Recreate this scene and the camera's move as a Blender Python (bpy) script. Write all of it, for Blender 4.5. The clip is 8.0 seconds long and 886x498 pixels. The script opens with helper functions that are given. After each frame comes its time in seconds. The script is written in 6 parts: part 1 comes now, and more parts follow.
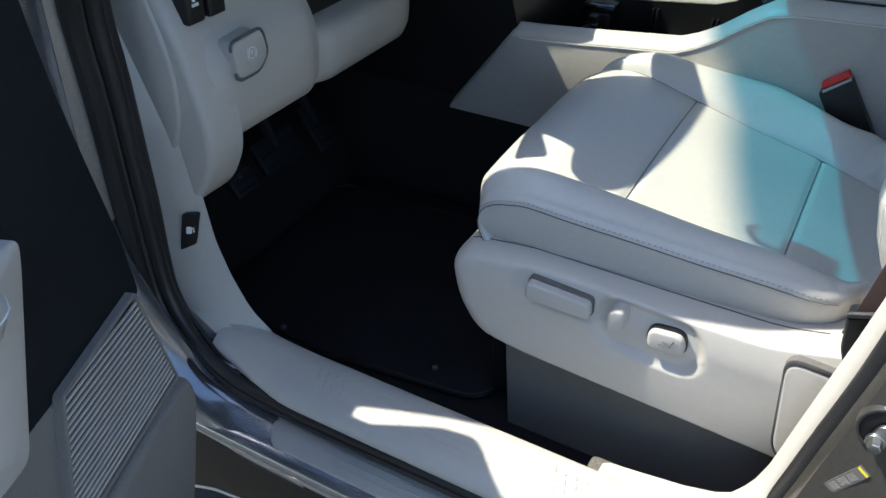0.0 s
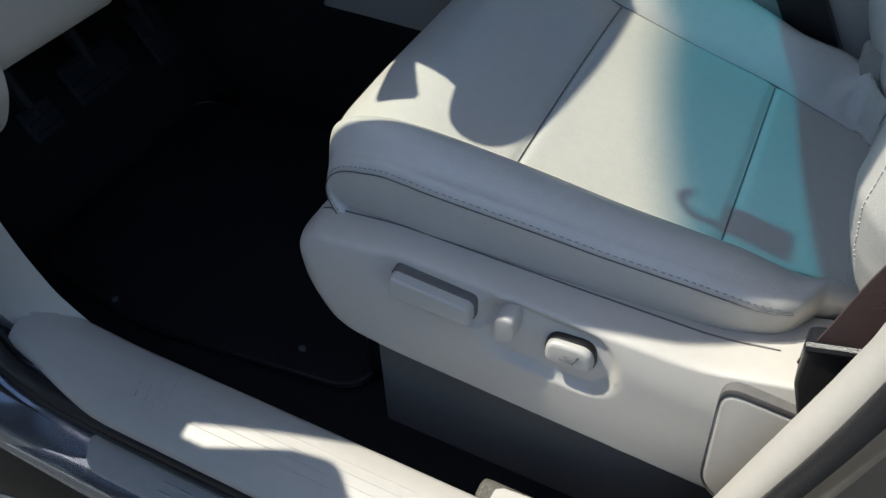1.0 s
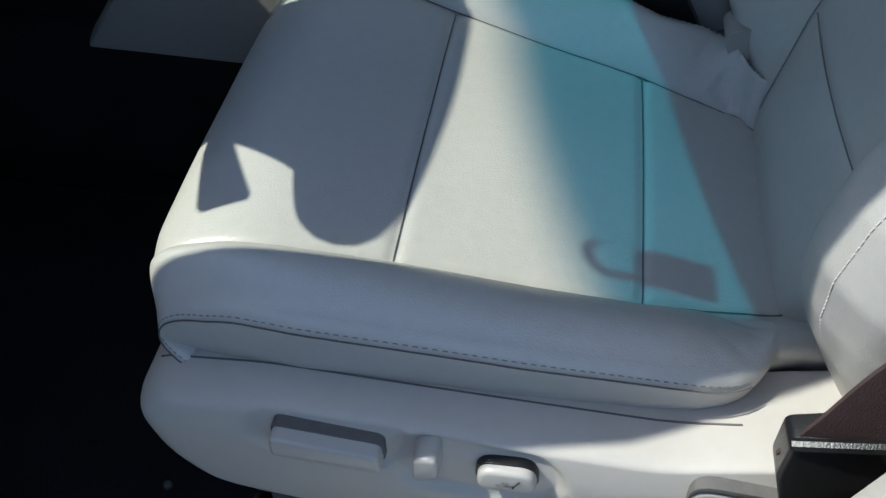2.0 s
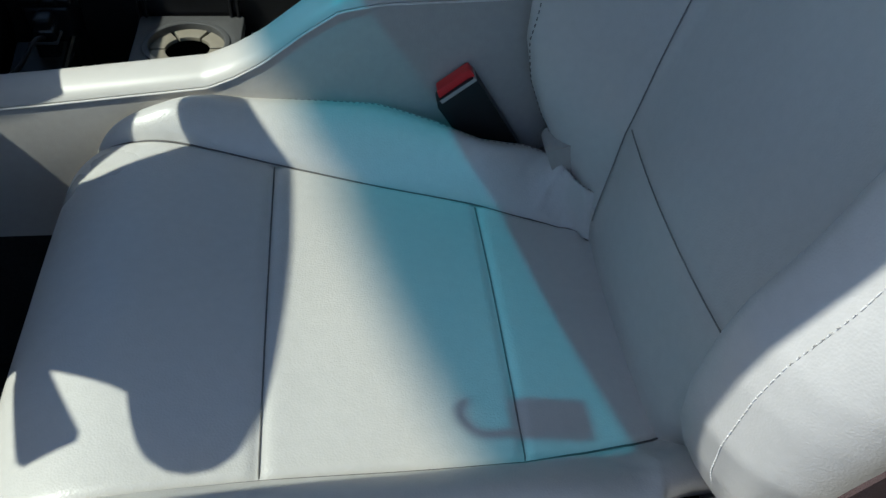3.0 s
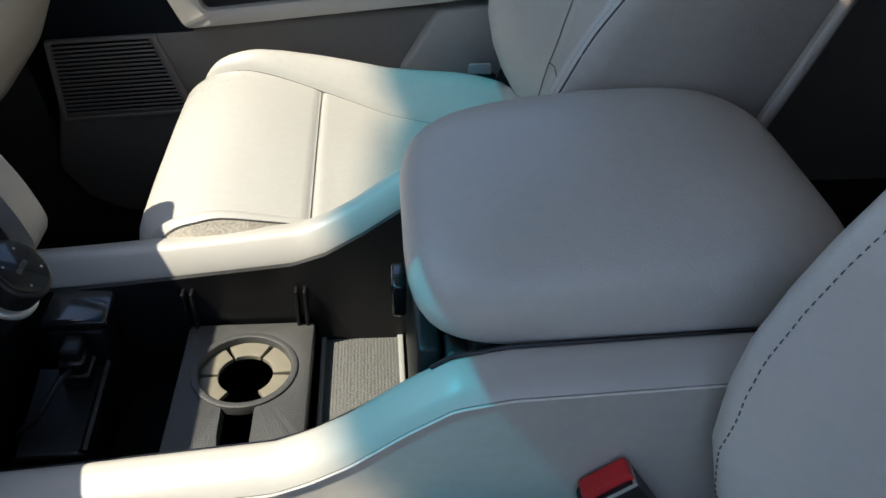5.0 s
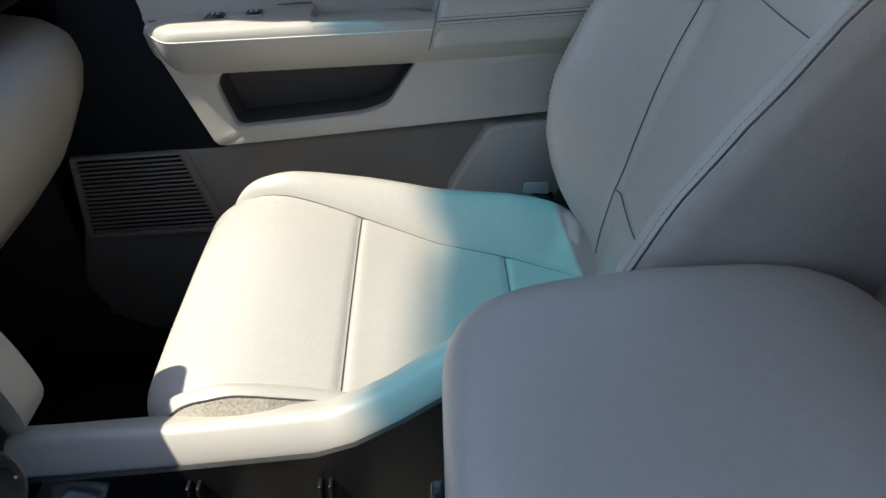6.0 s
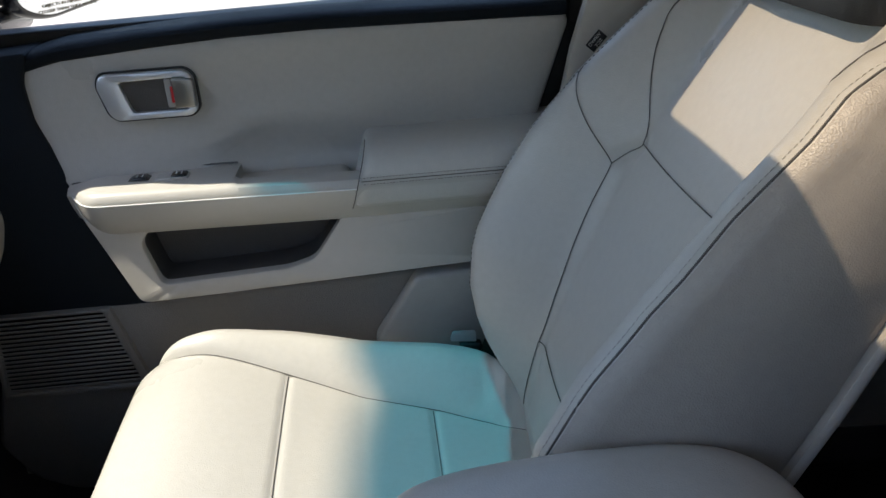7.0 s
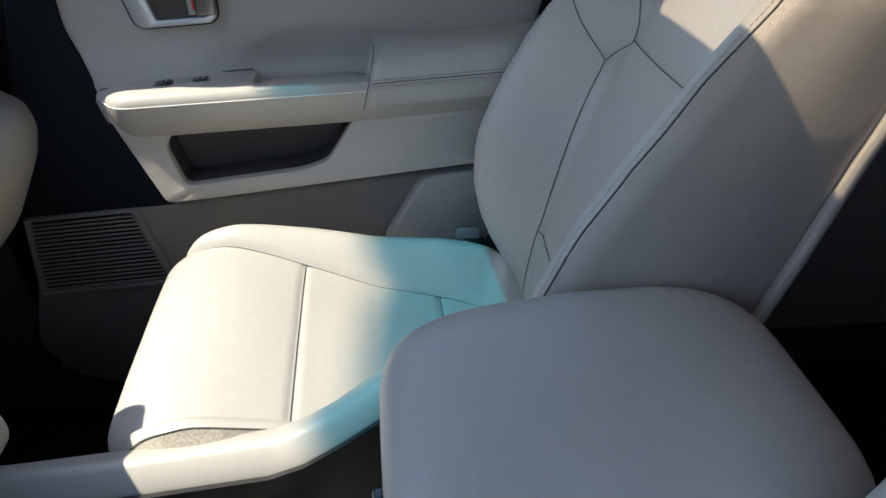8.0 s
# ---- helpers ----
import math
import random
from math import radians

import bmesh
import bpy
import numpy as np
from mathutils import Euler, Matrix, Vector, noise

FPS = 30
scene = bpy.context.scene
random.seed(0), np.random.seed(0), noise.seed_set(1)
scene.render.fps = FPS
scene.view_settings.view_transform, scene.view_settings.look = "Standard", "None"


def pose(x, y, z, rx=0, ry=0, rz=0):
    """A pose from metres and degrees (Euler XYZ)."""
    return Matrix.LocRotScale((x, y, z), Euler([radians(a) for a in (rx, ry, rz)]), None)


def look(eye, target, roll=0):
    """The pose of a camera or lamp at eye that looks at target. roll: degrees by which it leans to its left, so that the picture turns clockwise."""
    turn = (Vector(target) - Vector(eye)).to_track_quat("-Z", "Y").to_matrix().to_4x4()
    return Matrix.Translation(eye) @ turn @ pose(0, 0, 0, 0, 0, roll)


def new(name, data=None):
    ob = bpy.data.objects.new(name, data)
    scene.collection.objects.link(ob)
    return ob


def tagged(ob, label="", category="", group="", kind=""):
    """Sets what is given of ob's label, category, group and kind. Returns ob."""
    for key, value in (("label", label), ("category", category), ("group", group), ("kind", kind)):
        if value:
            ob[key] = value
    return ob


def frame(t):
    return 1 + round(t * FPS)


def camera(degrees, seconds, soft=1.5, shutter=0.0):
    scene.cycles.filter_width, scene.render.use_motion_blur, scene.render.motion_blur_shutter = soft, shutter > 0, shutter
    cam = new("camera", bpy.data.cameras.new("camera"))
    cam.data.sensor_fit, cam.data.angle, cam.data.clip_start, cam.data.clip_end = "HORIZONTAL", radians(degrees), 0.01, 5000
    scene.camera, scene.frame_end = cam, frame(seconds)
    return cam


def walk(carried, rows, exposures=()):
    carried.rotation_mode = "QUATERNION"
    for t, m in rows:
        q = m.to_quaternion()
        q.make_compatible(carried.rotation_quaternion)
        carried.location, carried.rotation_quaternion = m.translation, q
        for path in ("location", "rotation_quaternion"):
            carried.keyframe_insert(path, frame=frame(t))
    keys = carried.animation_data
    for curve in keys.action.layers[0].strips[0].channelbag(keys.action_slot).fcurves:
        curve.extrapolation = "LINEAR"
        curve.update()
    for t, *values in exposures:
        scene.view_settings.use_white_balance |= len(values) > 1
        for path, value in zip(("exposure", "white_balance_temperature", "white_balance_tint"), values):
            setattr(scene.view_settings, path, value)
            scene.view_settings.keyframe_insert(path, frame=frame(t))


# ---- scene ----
cam = camera(55.9, 8.0)
PATH = [
    (0, (0.0869, -1.4564, 1.3261), (-0.7611, 0.0498, 0.0996), 0.2),
    (0.3, (0.0530, -1.3790, 1.3110), (-0.650, -0.023, 0.019), 1.6),
    (0.5, (0.0551, -1.3144, 1.2805), (-0.6063, 0.1177, -0.1346), 2.5),
    (1, (0.0424, -1.1586, 1.2614), (-0.583, 0.212, -0.23), 1.7),
    (1.2, (0.035, -1.1066, 1.2582), (-0.5756, 0.23, -0.2703), 0.6),
    (2.3, (-0.0784, -0.9381, 1.255), (-0.0837, 0.4494, -0.3487), 2.8),
    (2.5, (-0.0784, -0.9148, 1.2614), (-0.0053, 0.4834, -0.3297), 3.0),
    (3, (-0.088, -0.8777, 1.29), (0.1611, 0.6074, -0.2025), 4.7),
    (3.5, (-0.089, -0.8501, 1.3027), (0.195, 0.7155, -0.0986), 4.3),
    (4, (-0.106, -0.7791, 1.3208), (0.1399, 0.8321, -0.035), 1.8),
    (4.5, (-0.123, -0.6752, 1.3239), (0.0943, 0.9773, 0.0127), 2.8),
    (4.7, (-0.1336, -0.6243, 1.3229), (0.071, 1.0536, 0.0435), 2.6),
    (5.8, (-0.1304, -0.4166, 1.3292), (-0.0986, 1.3049, 0.0922), -0.3),
    (6, (-0.123, -0.3869, 1.3398), (-0.089, 1.3981, 0.1972), -0.2),
    (6.5, (-0.0975, -0.3625, 1.3854), (0.0148, 1.5306, 0.4388), 0.1),
    (7, (-0.0986, -0.3646, 1.4013), (0.0827, 1.5402, 0.4897), 0.4),
    (7.5, (-0.0965, -0.3795, 1.3907), (0.0912, 1.4988, 0.4251), 0.0),
    (8, (-0.1124, -0.4728, 1.3716), (0.0572, 1.3759, 0.3487), -0.1),
]
EXPOSURES = [(0.0, 1.29, 6050, 8), (1.0, 0.68, 6050, 8), (2.5, 0.52, 5550, 6), (3.5, 0.56, 5650, 6), (4.5, 1.11, 6300, 12), (6.0, 1.13, 6200, 15), (7.0, 1.10, 6200, 15), (8.0, 1.22, 6200, 15)]
walk(cam, [(t, look(eye, target, roll)) for t, eye, target, roll in PATH], EXPOSURES)

# ---- light ----
SUN_A, SUN_B = 0.66, 0.15          # metres rearward and across for each metre down
world = bpy.data.worlds.new("sky")
scene.world = world
world.use_nodes = True
wn = world.node_tree
sky = wn.nodes.new("ShaderNodeTexSky")
sky.sky_type, sky.sun_disc = "NISHITA", False
sky.sun_elevation = math.atan(1 / math.hypot(SUN_A, SUN_B))
sky.sun_rotation = math.atan2(-SUN_A, -SUN_B)
wn.links.new(sky.outputs[0], wn.nodes["Background"].inputs[0])
wn.nodes["Background"].inputs[1].default_value = 0.15
sun = new("sun", bpy.data.lights.new("sun", "SUN"))
sun.data.energy, sun.data.angle, sun.data.color = 4.15, radians(0.55), (1.0, 0.92, 0.765)
sun.matrix_world = look((-0.66 * 8, -0.15 * 8, 9), (0, 0, 1))


# ---- materials ----
def mat(name, color, rough=0.5, metal=0.0, vary=0.12, scale=6.0, bump=0.0, bump_scale=400.0, grain="noise", coat=0.0, spec=0.5, swell=3.0):
    m = bpy.data.materials.new(name)
    m.use_nodes = True
    nt = m.node_tree
    b = nt.nodes["Principled BSDF"]
    b.inputs["Roughness"].default_value = rough
    b.inputs["Metallic"].default_value = metal
    b.inputs["Coat Weight"].default_value = coat
    b.inputs["Specular IOR Level"].default_value = spec
    tc = nt.nodes.new("ShaderNodeTexCoord")
    n1 = nt.nodes.new("ShaderNodeTexNoise")
    n1.inputs["Scale"].default_value, n1.inputs["Detail"].default_value = scale, 6
    nt.links.new(tc.outputs["Object"], n1.inputs["Vector"])
    n2 = nt.nodes.new("ShaderNodeTexNoise")
    n2.inputs["Scale"].default_value, n2.inputs["Detail"].default_value = scale * 22, 3
    nt.links.new(tc.outputs["Object"], n2.inputs["Vector"])
    add = nt.nodes.new("ShaderNodeMath")
    add.operation = "ADD"
    nt.links.new(n1.outputs[0], add.inputs[0])
    nt.links.new(n2.outputs[0], add.inputs[1])
    ramp = nt.nodes.new("ShaderNodeMapRange")
    ramp.inputs[1].default_value, ramp.inputs[2].default_value = 0.6, 1.4
    ramp.inputs[3].default_value, ramp.inputs[4].default_value = 1 - vary, 1 + vary
    nt.links.new(add.outputs[0], ramp.inputs[0])
    mul = nt.nodes.new("ShaderNodeVectorMath")
    mul.operation = "SCALE"
    mul.inputs[0].default_value = color
    nt.links.new(ramp.outputs[0], mul.inputs[3])
    nt.links.new(mul.outputs[0], b.inputs["Base Color"])
    rr = nt.nodes.new("ShaderNodeMapRange")
    rr.inputs[1].default_value, rr.inputs[2].default_value = 0.3, 0.7
    rr.inputs[3].default_value, rr.inputs[4].default_value = max(0.02, rough - 0.07), min(1, rough + 0.07)
    nt.links.new(n1.outputs[0], rr.inputs[0])
    nt.links.new(rr.outputs[0], b.inputs["Roughness"])
    if bump:
        if grain == "voronoi":
            t = nt.nodes.new("ShaderNodeTexVoronoi")
            t.feature = "SMOOTH_F1"
            t.inputs["Smoothness"].default_value = 0.6
        else:
            t = nt.nodes.new("ShaderNodeTexNoise")
            t.inputs["Detail"].default_value = 3
        t.inputs["Scale"].default_value = bump_scale
        nt.links.new(tc.outputs["Object"], t.inputs["Vector"])
        t2 = nt.nodes.new("ShaderNodeTexNoise")
        t2.inputs["Scale"].default_value, t2.inputs["Detail"].default_value = 14, 3
        nt.links.new(tc.outputs["Object"], t2.inputs["Vector"])
        mx = nt.nodes.new("ShaderNodeMath")
        mx.operation = "MULTIPLY_ADD"
        mx.inputs[1].default_value = swell
        nt.links.new(t2.outputs[0], mx.inputs[0])
        nt.links.new(t.outputs[0], mx.inputs[2])
        bp = nt.nodes.new("ShaderNodeBump")
        bp.inputs["Strength"].default_value, bp.inputs["Distance"].default_value = bump, 0.0012
        nt.links.new(mx.outputs[0], bp.inputs["Height"])
        nt.links.new(bp.outputs[0], b.inputs["Normal"])
    return m


LEATHER = mat("leather", (0.46, 0.444, 0.412), 0.34, vary=0.05, scale=5, bump=0.17, bump_scale=640, grain="voronoi")
LEATHER_SIDE = mat("coarse vinyl", (0.36, 0.33, 0.295), 0.36, vary=0.06, scale=5, bump=0.34, bump_scale=720, grain="voronoi", swell=0.7)
PLASTIC = mat("beige plastic", (0.455, 0.428, 0.386), 0.45, vary=0.04, scale=4, bump=0.13, bump_scale=1400, grain="voronoi")
PLASTIC_SMOOTH = mat("smooth beige plastic", (0.43, 0.41, 0.375), 0.35, vary=0.03, scale=4)
GREYPLASTIC = mat("grey plastic", (0.36, 0.345, 0.32), 0.5, vary=0.05, scale=4, bump=0.3, bump_scale=900, grain="voronoi")
TEXTURED = mat("grained trim", (0.35, 0.33, 0.30), 0.55, vary=0.06, bump=0.2, bump_scale=1100, grain="voronoi")
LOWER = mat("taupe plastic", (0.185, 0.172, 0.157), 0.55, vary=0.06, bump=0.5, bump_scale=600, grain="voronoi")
DARKTRIM = mat("dark blue grey trim", (0.007, 0.010, 0.014), 0.55, spec=0.14, vary=0.1, bump=0.4, bump_scale=700, grain="voronoi")
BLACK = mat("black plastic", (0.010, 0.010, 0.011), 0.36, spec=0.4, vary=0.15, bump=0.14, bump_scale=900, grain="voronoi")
GLOSSBLACK = mat("gloss black", (0.01, 0.01, 0.011), 0.16, vary=0.1, coat=0.3)
RUBBER = mat("rubber seal", (0.012, 0.012, 0.013), 0.45, vary=0.2, bump=0.3, bump_scale=500)
CARPET = mat("black carpet", (0.014, 0.014, 0.015), 0.95, vary=0.4, scale=12, bump=1.0, bump_scale=900, spec=0.1)
TANCARPET = mat("grey carpet", (0.13, 0.12, 0.105), 0.95, vary=0.5, scale=14, bump=1.0, bump_scale=700, spec=0.1)
FABRIC = mat("grey mesh fabric", (0.30, 0.275, 0.235), 0.95, vary=0.5, scale=16, bump=1.0, bump_scale=600, spec=0.1)
PAINT = mat("grey metallic paint", (0.25, 0.26, 0.285), 0.16, metal=0.7, vary=0.02, scale=1.5, coat=1.0)
# the body paint again, darkened for the centre pillar and lightened for lit parts
PAINT_DIM = mat("body paint, darkened as if shaded", (0.075, 0.070, 0.062), 0.34, metal=0.5, vary=0.15, scale=8, coat=0.5)
PAINT_LIT = mat("body paint, lightened as if lit", (0.34, 0.325, 0.30), 0.36, metal=0.35, vary=0.15, scale=7, coat=0.4)
ROCKER = mat("dark brown rocker plastic", (0.032, 0.025, 0.019), 0.6, vary=0.2, scale=8, spec=0.15)
CHROME = mat("satin chrome", (0.74, 0.75, 0.77), 0.40, metal=0.75, vary=0.04)
STEEL = mat("zinc steel", (0.42, 0.41, 0.38), 0.35, metal=1.0, vary=0.2, scale=40)
DARKGREY = mat("dark grey plastic", (0.065, 0.065, 0.064), 0.45, vary=0.1, bump=0.3, bump_scale=700, grain="voronoi")
SEAM = mat("seam shadow thread", (0.11, 0.104, 0.098), 0.8, vary=0.2)
THREAD = mat("grey thread", (0.20, 0.19, 0.175), 0.8, vary=0.2)
PALETHREAD = mat("pale thread", (0.42, 0.40, 0.37), 0.8, vary=0.2)
LIGHTTHREAD = mat("light thread", (0.62, 0.60, 0.56), 0.8, vary=0.1)
RED = mat("red button", (0.55, 0.022, 0.025), 0.38, vary=0.06)
WEBBING = mat("brown belt webbing", (0.060, 0.036, 0.034), 0.62, vary=0.2, scale=30, bump=0.4, bump_scale=950, grain="voronoi", swell=0.3)
HEADLINER = mat("headliner cloth", (0.64, 0.62, 0.575), 0.95, vary=0.05, bump=0.6, bump_scale=500)
SILVER = mat("grey rubber mat", (0.13, 0.13, 0.125), 0.5, vary=0.08, bump=0.6, bump_scale=350, grain="voronoi")
TANPAD = mat("tan rubber", (0.20, 0.178, 0.135), 0.6, vary=0.08)
ASPHALT = mat("asphalt", (0.06, 0.059, 0.057), 0.9, vary=0.35, scale=10, bump=1.0, bump_scale=110)
CONCRETE = mat("pale concrete", (0.44, 0.41, 0.365), 0.9, vary=0.12, scale=3, bump=0.8, bump_scale=90)
WHITE = mat("white marking", (0.75, 0.75, 0.73), 0.5, vary=0.03)
TRACK = mat("dark grey track cover", (0.11, 0.103, 0.095), 0.6, vary=0.1, bump=0.3, bump_scale=700, grain="voronoi")
POCKET = mat("brown-grey for recesses and shaded trim", (0.062, 0.056, 0.052), 0.6, vary=0.08, bump=0.4, bump_scale=600, grain="voronoi")
PALELABEL = mat("pale label film", (0.12, 0.116, 0.105), 0.35, vary=0.08)
YELLOW = mat("yellow label", (0.75, 0.62, 0.03), 0.5, vary=0.04)
SIDEMIRROR = mat("mirror silver", (0.9, 0.9, 0.9), 0.03, metal=1.0, vary=0.0)
TAN_TEXT = mat("etched lettering", (0.22, 0.17, 0.10), 0.6, vary=0.0)


def glass_mat(name, tint):
    """Clear glass: light passes straight through, tinted, with a faint gloss."""
    m = bpy.data.materials.new(name)
    m.use_nodes = True
    nt = m.node_tree
    nt.nodes.remove(nt.nodes["Principled BSDF"])
    tr = nt.nodes.new("ShaderNodeBsdfTransparent")
    tr.inputs[0].default_value = (*tint, 1)
    gl = nt.nodes.new("ShaderNodeBsdfGlossy")
    gl.inputs["Roughness"].default_value = 0.02
    fr = nt.nodes.new("ShaderNodeFresnel")
    fr.inputs[0].default_value = 1.2
    mx = nt.nodes.new("ShaderNodeMixShader")
    nt.links.new(fr.outputs[0], mx.inputs[0])
    nt.links.new(tr.outputs[0], mx.inputs[1])
    nt.links.new(gl.outputs[0], mx.inputs[2])
    nt.links.new(mx.outputs[0], nt.nodes["Material Output"].inputs[0])
    return m, nt, tr


GLASS, _, _ = glass_mat("window glass", (0.86, 0.90, 0.88))
PRIVACY, _, _ = glass_mat("dark privacy glass", (0.05, 0.055, 0.055))
ROOFGLASS, _, _ = glass_mat("tinted sunroof glass", (0.43, 0.375, 0.29))
SHADE_FULL, SHADE_END = 1.424, 1.390
WINDSHIELD, wnt, wtr = glass_mat("windshield glass with teal shade band", (0.9, 0.93, 0.9))
wtc = wnt.nodes.new("ShaderNodeTexCoord")
wsep = wnt.nodes.new("ShaderNodeSeparateXYZ")
wramp = wnt.nodes.new("ShaderNodeMapRange")
wramp.interpolation_type = "SMOOTHSTEP"
wramp.inputs[1].default_value, wramp.inputs[2].default_value = SHADE_END, SHADE_FULL
wmix = wnt.nodes.new("ShaderNodeMix")
wmix.data_type = "RGBA"
wmix.inputs[6].default_value = (0.90, 0.92, 0.86, 1)
wmix.inputs[7].default_value = (0.004, 0.165, 0.245, 1)
wnt.links.new(wtc.outputs["Object"], wsep.inputs[0])
wdrop = wnt.nodes.new("ShaderNodeMath")
wdrop.operation = "MULTIPLY_ADD"
wdrop.inputs[1].default_value = 0.018
wnt.links.new(wsep.outputs[1], wdrop.inputs[0])
wnt.links.new(wsep.outputs[2], wdrop.inputs[2])
wnt.links.new(wdrop.outputs[0], wramp.inputs[0])
wnt.links.new(wramp.outputs[0], wmix.inputs[0])
wnt.links.new(wmix.outputs[2], wtr.inputs[0])


# ---- building helpers ----
def thing(name, label, category, at=(0, 0, 0), group="", kind=""):
    e = new(name)
    e.empty_display_size = 0.05
    e.location = at
    return tagged(e, label, category, group, kind)


def finish(bm, name, material, sharp=35.0):
    bmesh.ops.recalc_face_normals(bm, faces=bm.faces)
    me = bpy.data.meshes.new(name)
    bm.to_mesh(me)
    bm.free()
    for p in me.polygons:
        p.use_smooth = True
    me.set_sharp_from_angle(angle=radians(sharp))
    me.materials.append(material)
    return me


def part(name, bm, material, parent, label="", sharp=35.0):
    """Links a bmesh, built in world coordinates, as one mesh under a thing or a part."""
    ob = new(name, finish(bm, name, material, sharp))
    ob.parent = parent
    off = Vector((0, 0, 0))
    p = parent
    while p:
        off += p.location
        p = p.parent
    ob.data.transform(Matrix.Translation(-off))
    if label:
        tagged(ob, label)
    return ob


def solo(name, bm, material, label, category, group="", kind="", sharp=35.0):
    return tagged(new(name, finish(bm, name, material, sharp)), label, category, group, kind)


def grid(bm, rows, close_u=False, close_v=False, cap=False):
    """A quad surface through rows of points."""
    vs = [[bm.verts.new(p) for p in r] for r in rows]
    nu, nv = len(vs), len(vs[0])
    for i in range(nu if close_u else nu - 1):
        a, b = vs[i], vs[(i + 1) % nu]
        for j in range(nv if close_v else nv - 1):
            k = (j + 1) % nv
            bm.faces.new((a[j], a[k], b[k], b[j]))
    if cap and close_v:
        bm.faces.new(vs[0])
        bm.faces.new(vs[-1])
    return vs


def loft(sections, bm=None):
    bm = bm or bmesh.new()
    grid(bm, sections, close_v=True, cap=True)
    return bm


def tube(points, r, n=6, bm=None, flat=1.0):
    """A round cord along points, of one radius or with one for each point."""
    bm = bm or bmesh.new()
    pts = [Vector(p) for p in points]
    rows = []
    for i, p in enumerate(pts):
        d = (pts[min(i + 1, len(pts) - 1)] - pts[max(i - 1, 0)]).normalized()
        up = Vector((0, 0, 1)) if abs(d.z) < 0.9 else Vector((1, 0, 0))
        a = d.cross(up).normalized()
        b = a.cross(d)
        c = r if isinstance(r, float) else r[i]
        rows.append([p + a * c * math.cos(2 * math.pi * k / n) + b * c * flat * math.sin(2 * math.pi * k / n) for k in range(n)])
    return loft(rows, bm)


def box(x0, x1, y0, y1, z0, z1, bevel=0.004, seg=3, bm=None):
    b = bmesh.new()
    bmesh.ops.create_cube(b, size=1)
    for v in b.verts:
        v.co = Vector(((x0 + x1) / 2 + v.co.x * (x1 - x0), (y0 + y1) / 2 + v.co.y * (y1 - y0), (z0 + z1) / 2 + v.co.z * (z1 - z0)))
    if bevel:
        bmesh.ops.bevel(b, geom=b.edges[:], offset=bevel, segments=seg, affect="EDGES", profile=0.5)
    if bm is None:
        return b
    me = bpy.data.meshes.new("tmp")
    b.to_mesh(me)
    b.free()
    bm.from_mesh(me)
    bpy.data.meshes.remove(me)
    return bm


def put(axis, u, v, w):
    """A point from two plan coordinates and the depth along an axis."""
    return {"x": (w, u, v), "y": (u, w, v), "z": (u, v, w)}[axis]


def prism(outline, axis, a, b, bevel=0.0, seg=3):
    """A polygon drawn in the plane across an axis, given thickness from a to b, with rounded edges."""
    bm = bmesh.new()
    lo = [bm.verts.new(put(axis, u, v, a)) for u, v in outline]
    hi = [bm.verts.new(put(axis, u, v, b)) for u, v in outline]
    bm.faces.new(lo)
    bm.faces.new(hi)
    n = len(outline)
    for i in range(n):
        bm.faces.new((lo[i], lo[(i + 1) % n], hi[(i + 1) % n], hi[i]))
    if bevel:
        bmesh.ops.recalc_face_normals(bm, faces=bm.faces)
        rim = [e for e in bm.edges if all(abs(v.co[{"x": 0, "y": 1, "z": 2}[axis]] - b) < 1e-6 for v in e.verts)]
        bmesh.ops.bevel(bm, geom=rim, offset=bevel, segments=seg, affect="EDGES", profile=0.5, clamp_overlap=True)
    return bm


def rounded(points, r=0.01, n=5):
    """A polygon with its corners rounded."""
    out = []
    P = [Vector((*p, 0)) for p in points]
    for i, p in enumerate(P):
        a, c = P[i - 1], P[(i + 1) % len(P)]
        da, dc = (a - p), (c - p)
        k = min(r, da.length * 0.45, dc.length * 0.45)
        s, e = p + da.normalized() * k, p + dc.normalized() * k
        for j in range(n + 1):
            t = j / n
            q = s * (1 - t) ** 2 + p * 2 * t * (1 - t) + e * t * t
            out.append((q.x, q.y))
    return out


def curve(points, n=24):
    """A smooth line through points (Catmull-Rom)."""
    P = [Vector(p) if len(p) == 3 else Vector((*p, 0)) for p in points]
    P = [P[0] * 2 - P[1], *P, P[-1] * 2 - P[-2]]
    out = []
    m = len(P) - 3
    for i in range(n + 1):
        f = min(i / n * m, m - 1e-9)
        k, t = int(f), f - int(f)
        a, b, c, d = P[k:k + 4]
        out.append(0.5 * (2 * b + (c - a) * t + (2 * a - 5 * b + 4 * c - d) * t * t + (3 * b - a - 3 * c + d) * t ** 3))
    return out


def table(x, xs, ys):
    return float(np.interp(x, xs, ys))


def smooth(t):
    t = min(1.0, max(0.0, t))
    return t * t * (3 - 2 * t)


def stitches(line, length=0.0042, gap=0.0030, r=0.0006):
    """Short raised stitches along a line of points, in one mesh."""
    bm = bmesh.new()
    pts = [Vector(p) for p in line]
    seg = []
    for a, b in zip(pts, pts[1:]):
        d = (b - a).length
        k = 0.0
        while k < d:
            seg.append(a.lerp(b, k / d))
            k += 0.0012
    step = int((length + gap) / 0.0012)
    on = max(2, int(length / 0.0012))
    for i in range(0, len(seg) - on, step):
        tube([seg[i], seg[i + on // 2] + Vector((0, 0, 0.0003)), seg[i + on]], r, 5, bm)
    return bm


